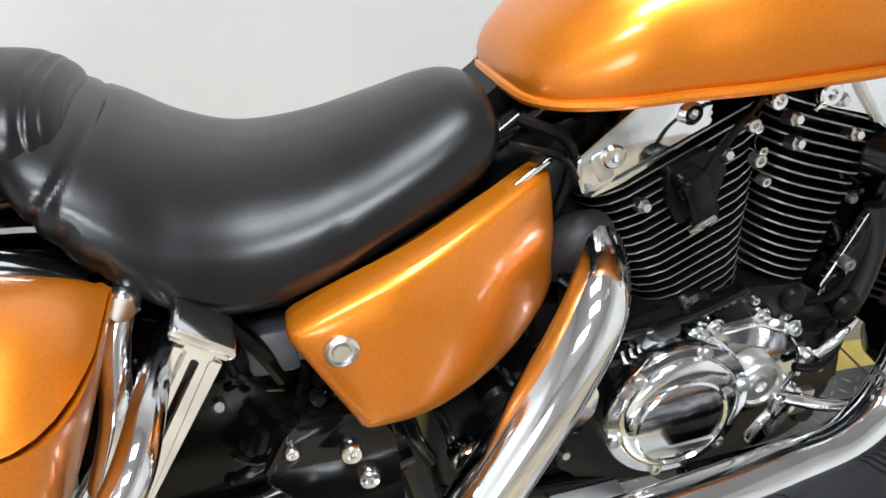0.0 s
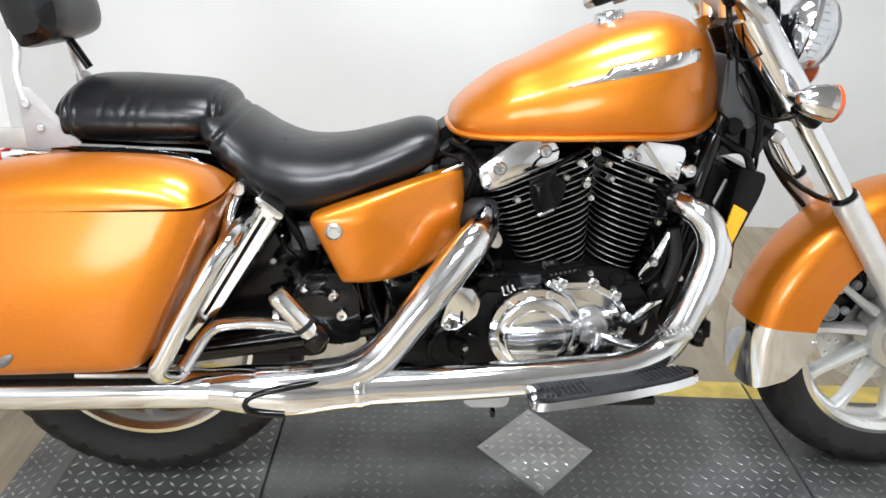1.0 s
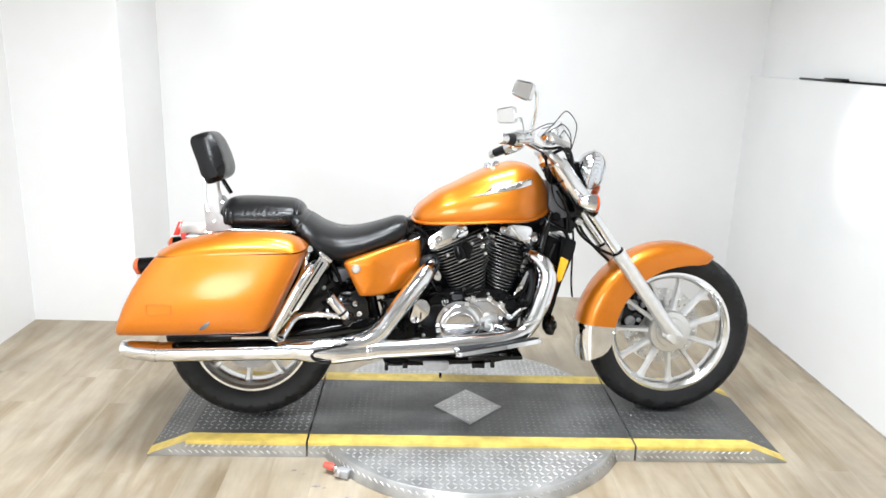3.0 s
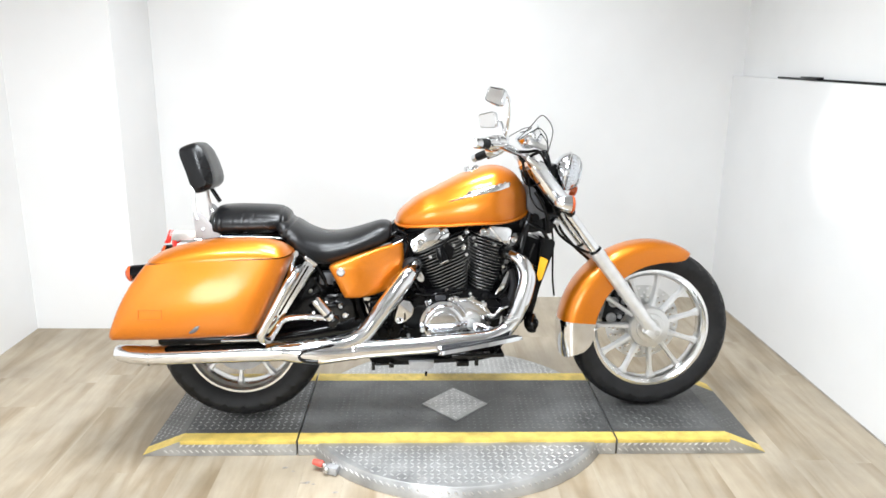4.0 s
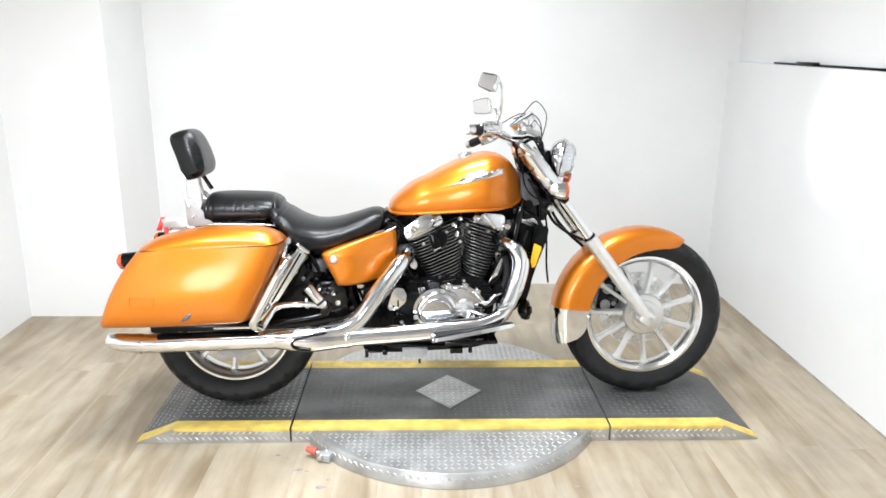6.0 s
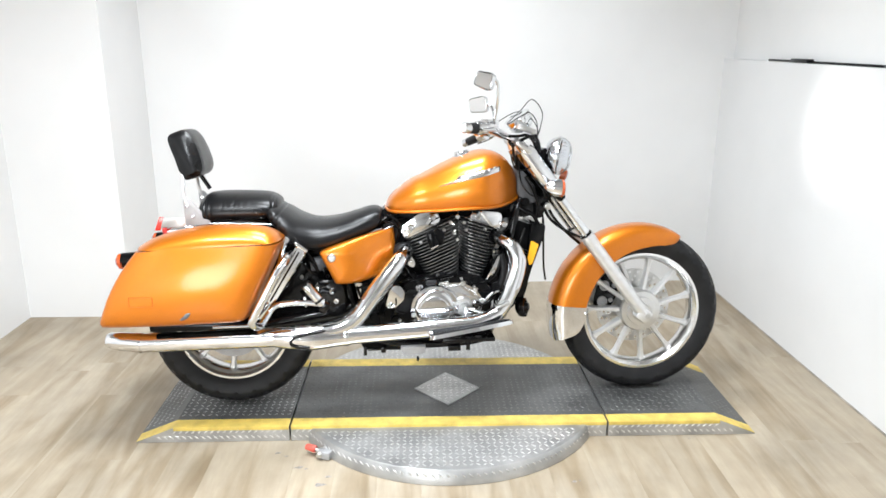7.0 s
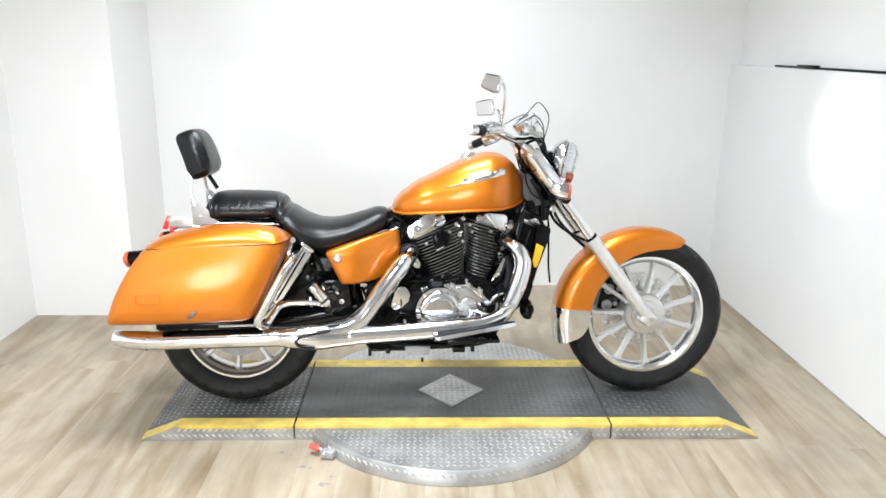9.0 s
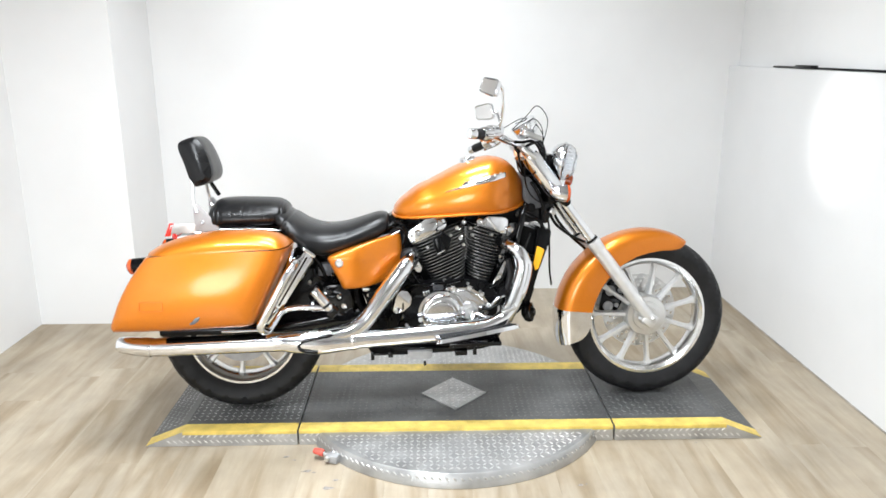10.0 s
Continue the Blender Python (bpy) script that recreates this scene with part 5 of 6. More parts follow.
# ---- saddlebag guard and strut ----
guard = part("saddlebag_guard", tube([(-0.590, -0.17, 0.640), (-0.594, -0.25, 0.645), (-0.602, -0.320, 0.638), (-0.622, -0.347, 0.612), (-0.665, -0.360, 0.535), (-0.708, -0.366, 0.455), (-0.720, -0.362, 0.430), (-0.716, -0.345, 0.412),
                                      (-0.700, -0.315, 0.400), (-0.680, -0.285, 0.425), (-0.660, -0.268, 0.452), (-0.630, -0.262, 0.465), (-0.560, -0.268, 0.470), (-0.49, -0.285, 0.468)],
                                     [0.012, 0.013, 0.0150, 0.0155, 0.0155, 0.0155, 0.015, 0.0145, 0.013, 0.012, 0.0115, 0.011, 0.011, 0.011], 20, 7), chrome, bike, "chrome saddlebag guard hoop")
part("guard_clamp", tube([(-0.548, -0.257, 0.4685), (-0.540, -0.256, 0.4695)], 0.019, 16, 0), satin, guard)
strut = part("fender_strut", plate(rounded([(-0.570, 0.675), (-0.538, 0.650), (-0.664, 0.452), (-0.678, 0.446), (-0.690, 0.462)], 0.008), -0.232, -0.205, 0.011, 4), chrome, bike, "chrome fender strut cover")
part("strut_groove", tube([(-0.562, -0.2325, 0.650), (-0.672, -0.2325, 0.470)], 0.0035, 8, 0), dark_steel, strut, "dark groove")
part("strut_cap", plate(rounded([(-0.578, 0.680), (-0.570, 0.688), (-0.528, 0.656), (-0.535, 0.646)], 0.004), -0.236, -0.19, 0.003), chrome, strut)
part("fender_stay", tube([(-0.605, -0.15, 0.700), (-0.622, -0.20, 0.66), (-0.628, -0.235, 0.615), (-0.655, -0.24, 0.55)], [0.012, 0.013, 0.012, 0.010], 12), chrome, bike, "curved chrome stay")
part("stay_bolt", lathe([(0.0, 0.016), (0.011, 0.016), (0.014, 0.010), (0.014, -0.01)], (-0.610, -0.185, 0.690), (0, -1, 0), 14), chrome, bike)

# ---- floorboards and brake pedal ----


def floorboard(sign):
    top = [(-0.085, -0.248), (0.05, -0.238), (0.185, -0.226), (0.212, -0.236), (0.222, -0.268), (0.212, -0.300), (0.16, -0.322), (0.08, -0.336), (0.0, -0.340), (-0.075, -0.336), (-0.092, -0.322)]
    line = rounded(top, 0.014, 4)
    bm = bmesh.new()
    cx, cy = 0.065, -0.285
    zs = lambda x, y: 0.334 + 0.052 * (x + 0.09) / 0.31 + 0.27 * (cy - y)
    lo = [(cx + (x - cx) * 1.03, -sign * (cy + (y - cy) * 1.12), zs(x, cy + (y - cy) * 1.12) - 0.015) for x, y in line]
    hi = [(x, -sign * y, zs(x, y)) for x, y in line]
    add_loft(bm, [lo, hi])
    bm.verts.index_update()
    bmesh.ops.bevel(bm, geom=[e for e in bm.edges if (e.verts[0].index < len(lo)) == (e.verts[1].index < len(lo))], offset=0.003, segments=2, affect="EDGES")
    fb = part("floorboard", bm, chrome, bike, "chrome-edged rider floorboard with ribbed rubber mat")
    bm = bmesh.new()
    shrink = [(cx + (x - cx) * 0.93, cy + (y - cy) * 0.76) for x, y in line]
    add_loft(bm, [[(x, -sign * y, zs(x, y) - 0.002) for x, y in shrink], [(x, -sign * y, zs(x, y) + 0.005) for x, y in shrink]])
    mat = part("rubber_mat", bm, rubber, fb, "ribbed black rubber mat", smooth=20)
    for x in [-0.066 + 0.0095 * k for k in range(9)] + [0.115 + 0.0095 * k for k in range(9)]:
        # ribs between the mat's inner and outer edge
        ya = float(np.interp(x, [-0.085, 0.05, 0.185, 0.205], [-0.260, -0.252, -0.244, -0.250]))
        yb = float(np.interp(x, [-0.08, -0.02, 0.08, 0.16, 0.205], [-0.316, -0.322, -0.319, -0.306, -0.286]))
        part("rib", box((x, -sign * (ya + yb) / 2, zs(x, (ya + yb) / 2) + 0.0055), (0.0048, abs(ya - yb), 0.005), 0.0012, pose(0, 0, 0, sign * math.degrees(math.atan(0.27)))), rubber, mat)
    part("board_bracket", box((0.06, -sign * 0.20, 0.300), (0.20, 0.10, 0.016), 0.004), dark_steel, fb)
    return fb


floorboard(-1)
floorboard(1)
ped = part("brake_pedal", tube([(0.060, -0.168, 0.402), (0.082, -0.178, 0.398), (0.105, -0.186, 0.392), (0.140, -0.192, 0.386), (0.172, -0.200, 0.398), (0.182, -0.208, 0.418)], [0.008, 0.009, 0.0085, 0.008, 0.008, 0.008], 12, 6), chrome, bike, "chrome rear brake pedal")
part("pedal_arm", plate(rounded([(0.052, 0.410), (0.074, 0.404), (0.084, 0.388), (0.052, 0.350), (0.028, 0.338), (0.022, 0.346), (0.050, 0.384)], 0.005), -0.178, -0.166, 0.003), chrome, ped)
pad = part("pedal_pad", box((0.190, -0.215, 0.427), (0.058, 0.050, 0.014), 0.004, pose(0, 0, 0, 0, -20, 0)), satin, ped, "ribbed pedal pad")
for k in range(7):
    part("rib", box((0.168 + k * 0.0075, -0.215, 0.428 + k * 0.0027 + 0.006), (0.003, 0.046, 0.004), 0.001, pose(0, 0, 0, 0, -20, 0)), satin, pad)
part("peg_plate", plate(rounded([(0.10, 0.345), (0.125, 0.345), (0.135, 0.378), (0.112, 0.380)], 0.004), -0.150, -0.140, 0.001), satin, bike)
part("stand_foot", plate(rounded([(-0.195, 0.238), (-0.095, 0.238), (-0.098, 0.214), (-0.110, 0.206), (-0.175, 0.206), (-0.190, 0.216)], 0.004), -0.115, -0.085, 0.003), matte_grey, bike, "satin bracket under the frame")

for x, z, dx, dz in ((-0.333, 0.222, 0.014, 0.035), (-0.300, 0.228, 0.05, 0.010), (-0.262, 0.224, 0.020, 0.022), (-0.126, 0.182, 0.010, 0.016), (0.02, 0.222, 0.05, 0.022), (0.075, 0.232, 0.016, 0.040)):
    part("frame_tab", box((x, -0.095, z), (dx, 0.02, dz), 0.003), dark_steel, bike)

# ---- radiator and front of the frame ----
rad = part("radiator", plate(rounded([(0.328, 0.722), (0.384, 0.708), (0.377, 0.665), (0.332, 0.540), (0.308, 0.455), (0.290, 0.440), (0.284, 0.46), (0.316, 0.600)], 0.010), -0.085, 0.10, 0.004), plastic, bike, "black radiator with plastic shroud")
part("side_reflector", plate(rounded([(0.326, 0.648), (0.356, 0.632), (0.332, 0.556), (0.320, 0.548), (0.312, 0.575)], 0.004), -0.0895, -0.084, 0.0015), yellow_lens, rad, "amber side reflector")
for i in range(16):
    part("core_fin", box((0.258 + i * 0.0030, -0.082, 0.452 + i * 0.0105), (0.03, 0.012, 0.003), 0.0, pose(0, 0, 0, 0, 25, 0)), black_fin, rad)
part("horn", lathe([(0.0, 0.03), (0.016, 0.03), (0.020, 0.022), (0.024, 0.016), (0.028, 0.020), (0.038, 0.018), (0.040, 0.008), (0.037, -0.006), (0.020, -0.02), (0.0, -0.02)], (0.290, -0.086, 0.378), (0.88, -0.46, 0.12), 32), plastic, bike, "round black horn")
part("neck_cover", plate(rounded([(0.268, 0.935), (0.300, 0.912), (0.338, 0.862), (0.348, 0.800), (0.318, 0.792), (0.270, 0.830)], 0.012), -0.078, 0.078, 0.006), dark_grey, bike, "dark grey neck cover")
part("neck_gusset", plate(rounded([(0.255, 0.800), (0.300, 0.812), (0.352, 0.900), (0.385, 0.850), (0.398, 0.790), (0.372, 0.728), (0.330, 0.742), (0.290, 0.735), (0.240, 0.760)], 0.010), -0.052, 0.052, 0.006), dark_steel, bike, "gloss black steering neck gusset")
part("ignition_switch", lathe([(0.0, 0.016), (0.014, 0.016), (0.017, 0.010), (0.017, -0.02)], (0.300, -0.078, 0.800), (0, -1, 0), 18), plastic, bike)
for pts, r in (([(0.26, -0.07, 0.79), (0.30, -0.085, 0.765), (0.335, -0.085, 0.745), (0.36, -0.07, 0.70)], 0.008), ([(0.30, -0.08, 0.90), (0.325, -0.09, 0.86), (0.35, -0.085, 0.80), (0.355, -0.08, 0.74)], 0.007), ([(0.33, -0.075, 0.93), (0.36, -0.08, 0.87), (0.385, -0.075, 0.81)], 0.009)):
    part("wiring_loom", tube(pts, r, 10, 6), plastic, bike)
part("hose_clamp", box((0.390, -0.078, 0.782), (0.024, 0.02, 0.022), 0.004, pose(0, 0, 0, 0, 30, 0)), satin, bike)
part("side_rod", tube([(0.298, -0.092, 0.700), (0.262, -0.095, 0.600), (0.232, -0.095, 0.500), (0.212, -0.095, 0.43)], 0.006, 8), dark_steel, bike)
part("water_pipe", tube([(0.205, -0.10, 0.60), (0.215, -0.105, 0.54), (0.20, -0.11, 0.48), (0.175, -0.11, 0.455)], 0.013, 14), rubber, bike)
part("round_plug", lathe([(0.0, 0.01), (0.018, 0.01), (0.022, 0.004), (0.022, -0.02)], (0.172, -0.10, 0.50), (0, -1, 0), 20), black_fin, bike)

part("head_stay", plate([(0.190, 0.595), (0.208, 0.594), (0.192, 0.544), (0.170, 0.494), (0.145, 0.486), (0.145, 0.506), (0.168, 0.546)], -0.108, -0.096, 0.002), chrome, bike, "chrome stay beside the front cylinder")
part("coolant_elbow", tube([(0.138, -0.135, 0.421), (0.151, -0.140, 0.442), (0.166, -0.140, 0.454), (0.189, -0.130, 0.458)], [0.007, 0.008, 0.007, 0.004], 10, 5), chrome, bike, "chrome coolant elbow")
part("hose", tube([(0.102, -0.140, 0.414), (0.128, -0.145, 0.411), (0.155, -0.140, 0.422), (0.179, -0.125, 0.443)], 0.006, 10, 5), plastic, bike)
part("hose", tube([(0.166, -0.120, 0.429), (0.167, -0.120, 0.403), (0.162, -0.120, 0.380)], 0.0045, 8, 5), satin, bike)
part("radiator_foot", plate([(0.282, 0.473), (0.319, 0.474), (0.298, 0.401), (0.273, 0.396)], -0.08, 0.08, 0.004), plastic, bike)

# ---- headlamp, signals, handlebar ----
ax = Vector((0.94, -0.30, -0.18)).normalized()
HL = (0.424, -0.012, 0.976)
hl = part("headlamp", lathe([(0.0, -0.038), (0.030, -0.036), (0.052, -0.027), (0.066, -0.012), (0.073, 0.002), (0.075, 0.010), (0.080, 0.012), (0.081, 0.020), (0.076, 0.023), (0.073, 0.016)], HL, tuple(ax), 48), chrome, bike, "chrome bullet headlamp with a clear domed lens")
glass = bpy.data.materials.new("clear_glass")
glass.use_nodes = True
gb = glass.node_tree.nodes["Principled BSDF"]
gb.inputs["Base Color"].default_value, gb.inputs["Roughness"].default_value, gb.inputs["Transmission Weight"].default_value = (0.95, 0.97, 1.0, 1), 0.05, 1.0
part("reflector_bowl", lathe([(0.072, 0.016), (0.058, -0.004), (0.030, -0.022), (0.0, -0.028)], HL, tuple(ax), 40), chrome, hl)
part("bulb_shield", lathe([(0.016, -0.02), (0.016, 0.020), (0.010, 0.026), (0.0, 0.027)], HL, tuple(ax), 20), satin, hl)
part("lens", lathe([(0.075, 0.018), (0.073, 0.036), (0.064, 0.053), (0.044, 0.067), (0.020, 0.073), (0.0, 0.074), (0.0, 0.070), (0.042, 0.063), (0.061, 0.050), (0.070, 0.035), (0.071, 0.018)], HL, tuple(ax), 40, closed=True), glass, hl, "clear headlamp lens")
for k in range(9):
    h = -0.056 + k * 0.014
    w = math.sqrt(0.070 ** 2 - h * h) * 0.85
    d = 0.020 + 0.048 * math.sqrt(max(0.0, 1 - (h / 0.072) ** 2)) * 0.7
    across = UZ.cross(ax).normalized()
    side = Vector(ax).cross(across).normalized()
    o = Vector(HL) + side * h
    part("lens_flute", tube([tuple(o - across * w + ax * 0.021), tuple(o - across * w * 0.7 + ax * d * 0.8), tuple(o + ax * d), tuple(o + across * w * 0.7 + ax * d * 0.8), tuple(o + across * w + ax * 0.021)], 0.0012, 6, 5), glass, hl)
part("lamp_bracket", plate(rounded([(0.365, 1.000), (0.392, 1.008), (0.412, 0.975), (0.420, 0.915), (0.400, 0.895), (0.375, 0.930)], 0.010), -0.050, 0.050, 0.008), plastic, bike, "black headlamp bracket")
part("lower_reflector", lathe([(0.022, -0.012), (0.022, 0.010), (0.016, 0.014), (0.0, 0.016)], (0.470, -0.005, 0.897), (0.9, -0.3, -0.3), 24), amber, bike, "amber lamp below the headlamp")
part("lamp_mount", tube([(0.38, 0, 0.90), (0.40, 0, 0.90), (0.42, 0, 0.92)], 0.02, 12), chrome, bike)
for y in (-0.195, 0.195):
    s = part("front_turn_signal", tube([(0.350, y, 0.868), (0.358, y, 0.868), (0.376, y, 0.867), (0.400, y, 0.865), (0.412, y, 0.864)], [0.008, 0.018, 0.027, 0.032, 0.033], 28, 5), chrome, bike, "chrome bullet front turn signal")
    part("lens", tube([(0.411, y, 0.864), (0.417, y, 0.8635), (0.423, y, 0.863), (0.426, y, 0.863)], [0.0335, 0.0335, 0.028, 0.012], 28), amber, s, "amber signal lens")
    part("stalk", tube([(0.36, y, 0.867), (0.385, y * 0.5, 0.868)], 0.011, 10, 0), chrome, s)
bar = part("handlebar", tube([(0.022, -0.415, 1.095), (0.072, -0.365, 1.093), (0.125, -0.30, 1.085), (0.180, -0.20, 1.065), (0.240, -0.09, 1.045), (0.258, -0.04, 1.045), (0.258, 0.04, 1.040), (0.258, 0.09, 1.040), (0.250, 0.20, 1.062), (0.225, 0.30, 1.056), (0.185, 0.365, 1.036), (0.135, 0.415, 1.009)], 0.0125, 14, 6), chrome, bike, "pulled-back chrome handlebar")
for sgn, a, b in ((-1, (0.036, -0.400, 1.095), (0.064, -0.372, 1.093)), (1, (0.140, 0.410, 1.012), (0.180, 0.366, 1.034))):
    a, b = Vector(a), Vector(b)
    part("grip", tube([tuple(a), tuple(a.lerp(b, 0.1)), tuple(a.lerp(b, 0.9)), tuple(b)], [0.0175, 0.0185, 0.0185, 0.020], 18, 0), rubber, bar, "black rubber grip")
    d = (b - a).normalized()
    part("bar_end", tube([tuple(a - d * 0.028), tuple(a - d * 0.022), tuple(a)], [0.014, 0.018, 0.018], 16, 0), chrome, bar)
    part("switch_housing", tube([tuple(b), tuple(b + d * 0.01), tuple(b + d * 0.045), tuple(b + d * 0.05)], [0.020, 0.026, 0.026, 0.018], 16, 0), chrome, bar)
    part("lever_perch", box(tuple(b + d * 0.065 + Vector((0.01, 0, 0.004))), (0.045, 0.04, 0.032), 0.008, pose(0, 0, 0, 0, 0, 40 * -sgn)), chrome, bar)
    part("lever", tube([tuple(b + d * 0.06 + Vector((0.035, 0, 0))), tuple(b + Vector((0.055, sgn * 0.01, -0.004))), tuple(a + Vector((0.045, 0, -0.006)))], [0.008, 0.007, 0.006], 10), chrome, bar, "chrome hand lever")
part("brake_reservoir", box((0.125, -0.285, 1.105), (0.056, 0.045, 0.032), 0.007, pose(0, 0, 0, 0, 6, 25)), chrome, bike, "chrome brake fluid reservoir")
for y in (-0.045, 0.045):
    part("riser", tube([(0.275, y, 1.0), (0.262, y, 1.045)], [0.020, 0.018], 14, 0), satin, bike)


def mirror(sgn, c, stem, turn, tilt, roll):
    m = Matrix.Translation(c) @ pose(0, 0, 0, roll, tilt, turn)
    k = 0.84 if sgn < 0 else 1.05
    out = [(u * k, v * k) for u, v in rounded([(-0.048, -0.033), (0.046, -0.028), (0.048, 0.027), (-0.044, 0.034)], 0.014, 4)]
    bm = bmesh.new()
    rings = []
    for x, k in ((0.0, 1.0), (0.004, 1.03), (0.016, 0.97), (0.026, 0.74), (0.030, 0.35)):
        rings.append([m @ Vector((x, u * k, v * k)) for u, v in out])
    add_loft(bm, rings)
    h = part("mirror", bm, chrome, bike, "chrome rear-view mirror on a stalk")
    bm = bmesh.new()
    bm.faces.new([bm.verts.new(m @ Vector((-0.0015, u * 0.93, v * 0.92))) for u, v in out])
    part("mirror_glass", bm, mirror_glass, h, smooth=0)
    part("mirror_rim", tube([tuple(m @ Vector((0.0, u * 0.99, v * 0.99))) for u, v in out], 0.0032, 6, 0, closed=True), chrome if sgn < 0 else satin, h)
    part("stalk", tube(stem, 0.0058, 10, 6), chrome, h)
    part("stalk_nut", tube([stem[0], tuple(Vector(stem[0]).lerp(Vector(stem[1]), 0.25))], 0.010, 8, 0), plastic, h)


mirror(-1, (0.086, -0.405, 1.253), [(0.128, -0.325, 1.10), (0.135, -0.355, 1.14), (0.138, -0.385, 1.19), (0.133, -0.398, 1.245), (0.112, -0.402, 1.257)], 38, 12, 14)
mirror(1, (0.182, 0.405, 1.174), [(0.240, 0.32, 1.078), (0.245, 0.34, 1.12), (0.235, 0.37, 1.17), (0.205, 0.395, 1.175)], 40, -4, -4)
gauge = part("speedometer", lathe([(0.0, -0.045), (0.032, -0.045), (0.048, -0.030), (0.052, 0.0), (0.054, 0.012), (0.050, 0.016)], (0.292, 0.030, 1.116), (-0.55, -0.15, 0.82), 36), chrome, bike, "chrome speedometer pod")
part("gauge_face", lathe([(0.050, 0.012), (0.0, 0.0125)], (0.292, 0.030, 1.116), (-0.55, -0.15, 0.82), 32), plastic, gauge)
part("gauge_bracket", box((0.312, -0.01, 1.078), (0.075, 0.07, 0.022), 0.005, pose(0, 0, 0, 0, 20, 0)), satin, bike)
part("wiring_cover", tube([(0.335, -0.03, 1.07), (0.352, -0.05, 1.03), (0.36, -0.06, 0.98), (0.375, -0.06, 0.93)], [0.007, 0.009, 0.009, 0.007], 12), plastic, bike)
for pts, r in (([(0.20, -0.22, 1.105), (0.267, -0.12, 1.149), (0.325, -0.06, 1.192), (0.368, -0.05, 1.145), (0.362, -0.05, 1.085), (0.342, -0.05, 1.02)], 0.0018),
               ([(0.215, -0.15, 1.10), (0.28, -0.08, 1.130), (0.318, -0.05, 1.142), (0.346, -0.05, 1.110), (0.350, -0.05, 1.06), (0.335, -0.05, 1.0)], 0.0019),
               ([(0.22, 0.15, 1.10), (0.29, 0.05, 1.145), (0.335, 0.0, 1.120), (0.358, -0.03, 1.07), (0.346, -0.04, 1.01)], 0.0018),
               ([(0.23, -0.09, 1.045), (0.245, -0.10, 1.02), (0.29, -0.09, 1.045), (0.33, -0.06, 1.05), (0.352, -0.05, 1.0), (0.365, -0.06, 0.93)], 0.006),
               ([(0.245, -0.09, 1.03), (0.25, -0.115, 0.97), (0.275, -0.075, 0.925), (0.31, -0.06, 0.925)], 0.0055),
               ([(0.179, -0.150, 1.060), (0.218, -0.140, 1.058), (0.258, -0.130, 1.056), (0.291, -0.130, 1.060), (0.315, -0.120, 1.042), (0.345, -0.060, 1.007)], 0.0055),
               ([(0.235, -0.120, 0.988), (0.239, -0.135, 0.956), (0.254, -0.140, 0.933), (0.278, -0.140, 0.928), (0.312, -0.120, 0.939)], 0.0028),
               ([(0.265, -0.11, 0.96), (0.275, -0.13, 0.88), (0.31, -0.14, 0.835), (0.36, -0.145, 0.825), (0.405, -0.14, 0.842)], 0.003),
               ([(0.375, -0.03, 0.82), (0.40, -0.045, 0.74), (0.455, -0.05, 0.69), (0.52, -0.03, 0.655), (0.575, -0.01, 0.635)], 0.006),
               ([(0.37, -0.02, 0.80), (0.385, -0.03, 0.72), (0.400, 0.02, 0.62), (0.412, 0.06, 0.52), (0.425, 0.08, 0.45)], 0.0042),
               ([(0.40, 0.0, 0.82), (0.43, 0.03, 0.74), (0.50, 0.06, 0.66), (0.57, 0.08, 0.60)], 0.006)):
    part("control_cable", tube(pts, r, 8, 7), plastic, bike)
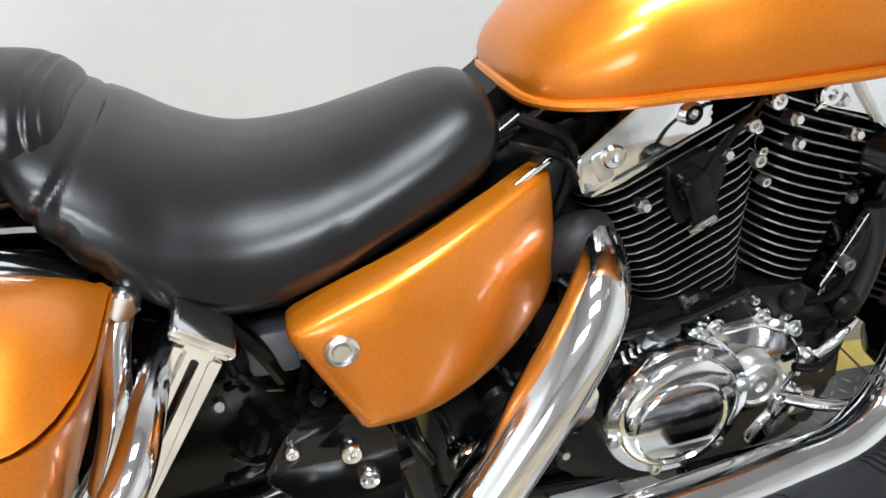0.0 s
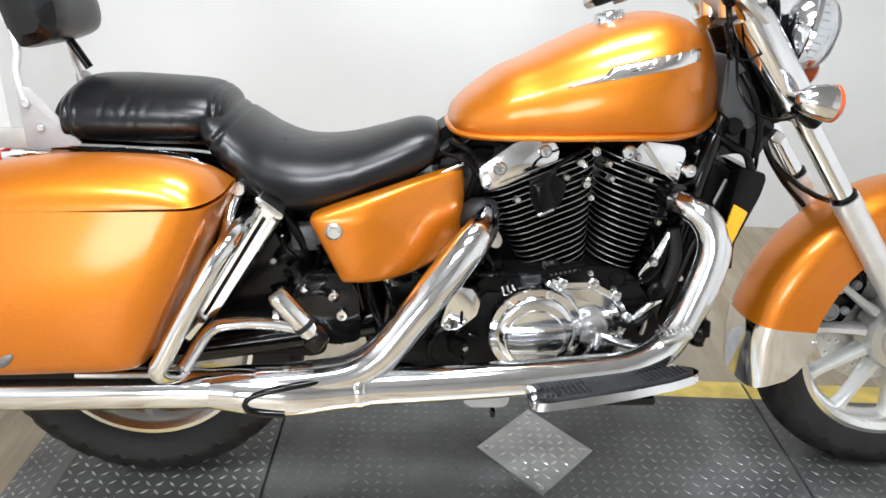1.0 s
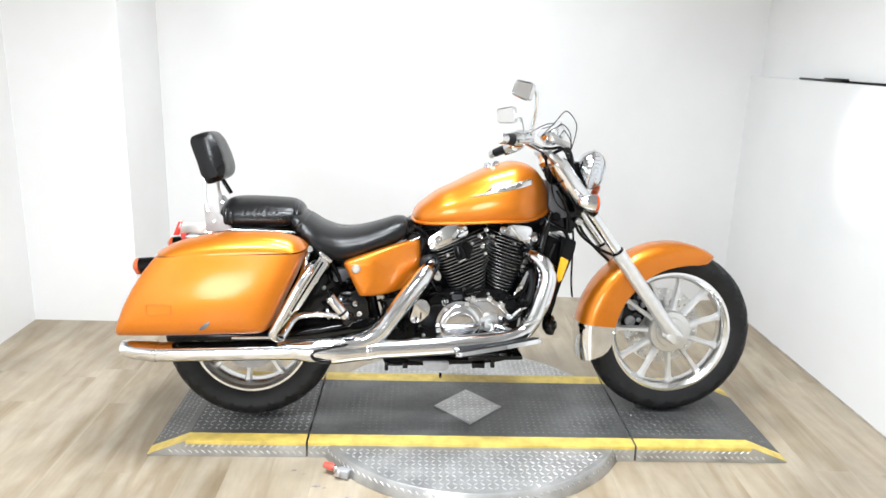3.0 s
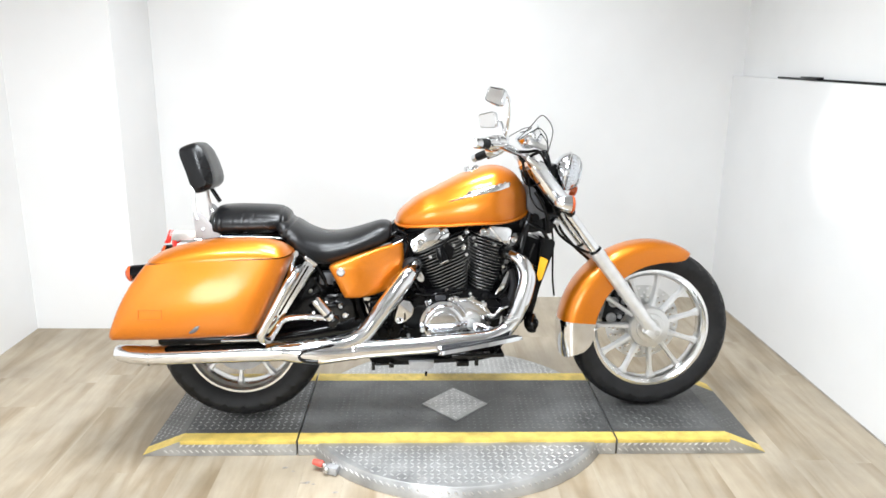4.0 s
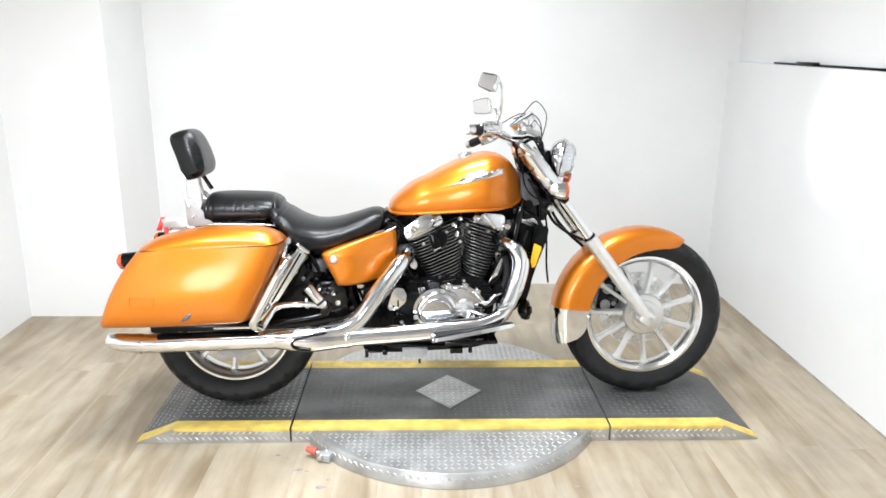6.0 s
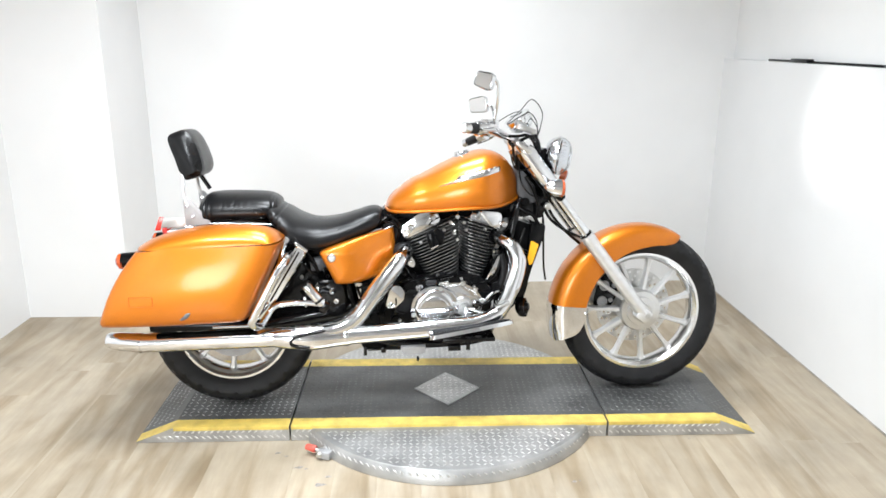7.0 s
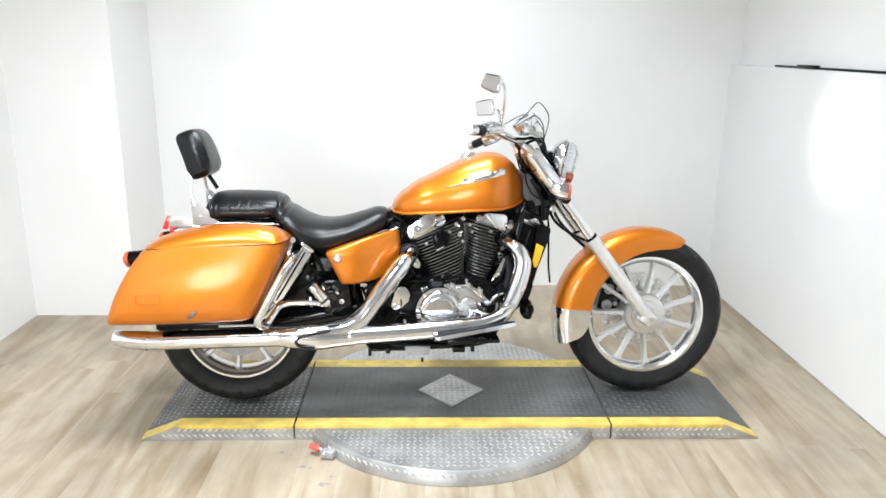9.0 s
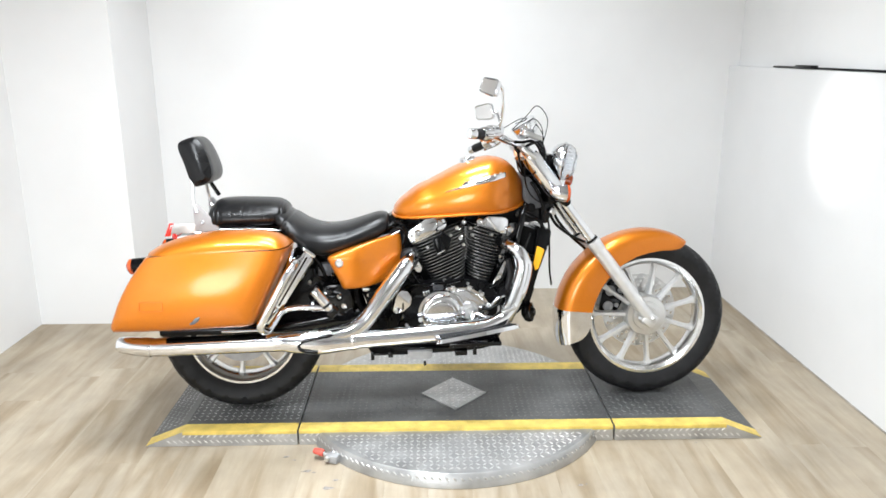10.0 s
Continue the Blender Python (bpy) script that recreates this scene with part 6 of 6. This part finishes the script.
for pts, r in (([(-0.24, -0.09, 0.76), (-0.20, -0.11, 0.74), (-0.19, -0.10, 0.70), (-0.205, -0.09, 0.64)], 0.007), ([(-0.22, -0.07, 0.765), (-0.15, -0.09, 0.775), (-0.05, -0.09, 0.785), (0.03, -0.08, 0.775)], 0.005),
               ([(0.05, -0.09, 0.775), (0.12, -0.09, 0.790), (0.20, -0.08, 0.785), (0.25, -0.06, 0.80)], 0.007), ([(-0.255, -0.10, 0.74), (-0.21, -0.12, 0.728), (-0.19, -0.115, 0.70)], 0.004),
               ([(-0.21, -0.13, 0.60), (-0.17, -0.13, 0.56), (-0.14, -0.12, 0.51), (-0.11, -0.12, 0.50)], 0.005), ([(0.20, -0.10, 0.68), (0.225, -0.11, 0.70), (0.245, -0.10, 0.735)], 0.006),
               ([(-0.56, -0.15, 0.66), (-0.52, -0.15, 0.60), (-0.50, -0.14, 0.55)], 0.009), ([(-0.20, -0.12, 0.50), (-0.17, -0.14, 0.515), (-0.10, -0.13, 0.51)], 0.006)):
    part("hose", tube(pts, r, 8, 6), plastic, bike)
part("electrics_box", box((-0.505, -0.13, 0.585), (0.05, 0.04, 0.05), 0.008), dark_grey, bike)
part("relay", box((-0.475, -0.145, 0.60), (0.018, 0.02, 0.05), 0.004), dark_grey, bike)

# ---- things on the half wall's ledge ----
ledge = empty("trim_strip", pose(0, 0, 1.37), "thin black metal strip lying on the wall ledge", "metal strip")
part("strip", box((XR + 0.035, 0.60, 0.0065), (0.02, 0.98, 0.010), 0.002), plastic, ledge)
part("bracket", box((XR + 0.025, 0.74, 0.011), (0.035, 0.16, 0.018), 0.003), dark_steel, ledge)

# ---- worn marks on the floor ----
mark_mat = node_material("grey_adhesive_marks", (0.27, 0.25, 0.23), 0.7, var=0.4, scale=90)
bm = bmesh.new()
rng = random.Random(8)
for cx, cy, s_ in ((-0.640, -0.39, 0.018), (-0.605, -0.415, 0.012), (-0.548, -0.49, 0.022), (-0.520, -0.50, 0.010), (-0.458, -0.60, 0.024), (-0.437, -0.55, 0.014), (0.42, -0.605, 0.016), (0.44, -0.60, 0.008), (1.02, 0.05, 0.012), (0.92, -0.33, 0.008)):
    ring = []
    for k in range(9):
        a = 2 * math.pi * k / 9
        r = s_ * rng.uniform(0.35, 1.0)
        ring.append((cx + r * math.cos(a), cy + 0.6 * r * math.sin(a)))
    add_loft(bm, [[(x, y, 0.0002) for x, y in ring], [(x, y, 0.0008) for x, y in ring]])
tagged(part("floor_marks", bm, mark_mat, None, smooth=0), "grey flaking marks on the wood floor", "floor mark", kind="stuff")

floor_planks()
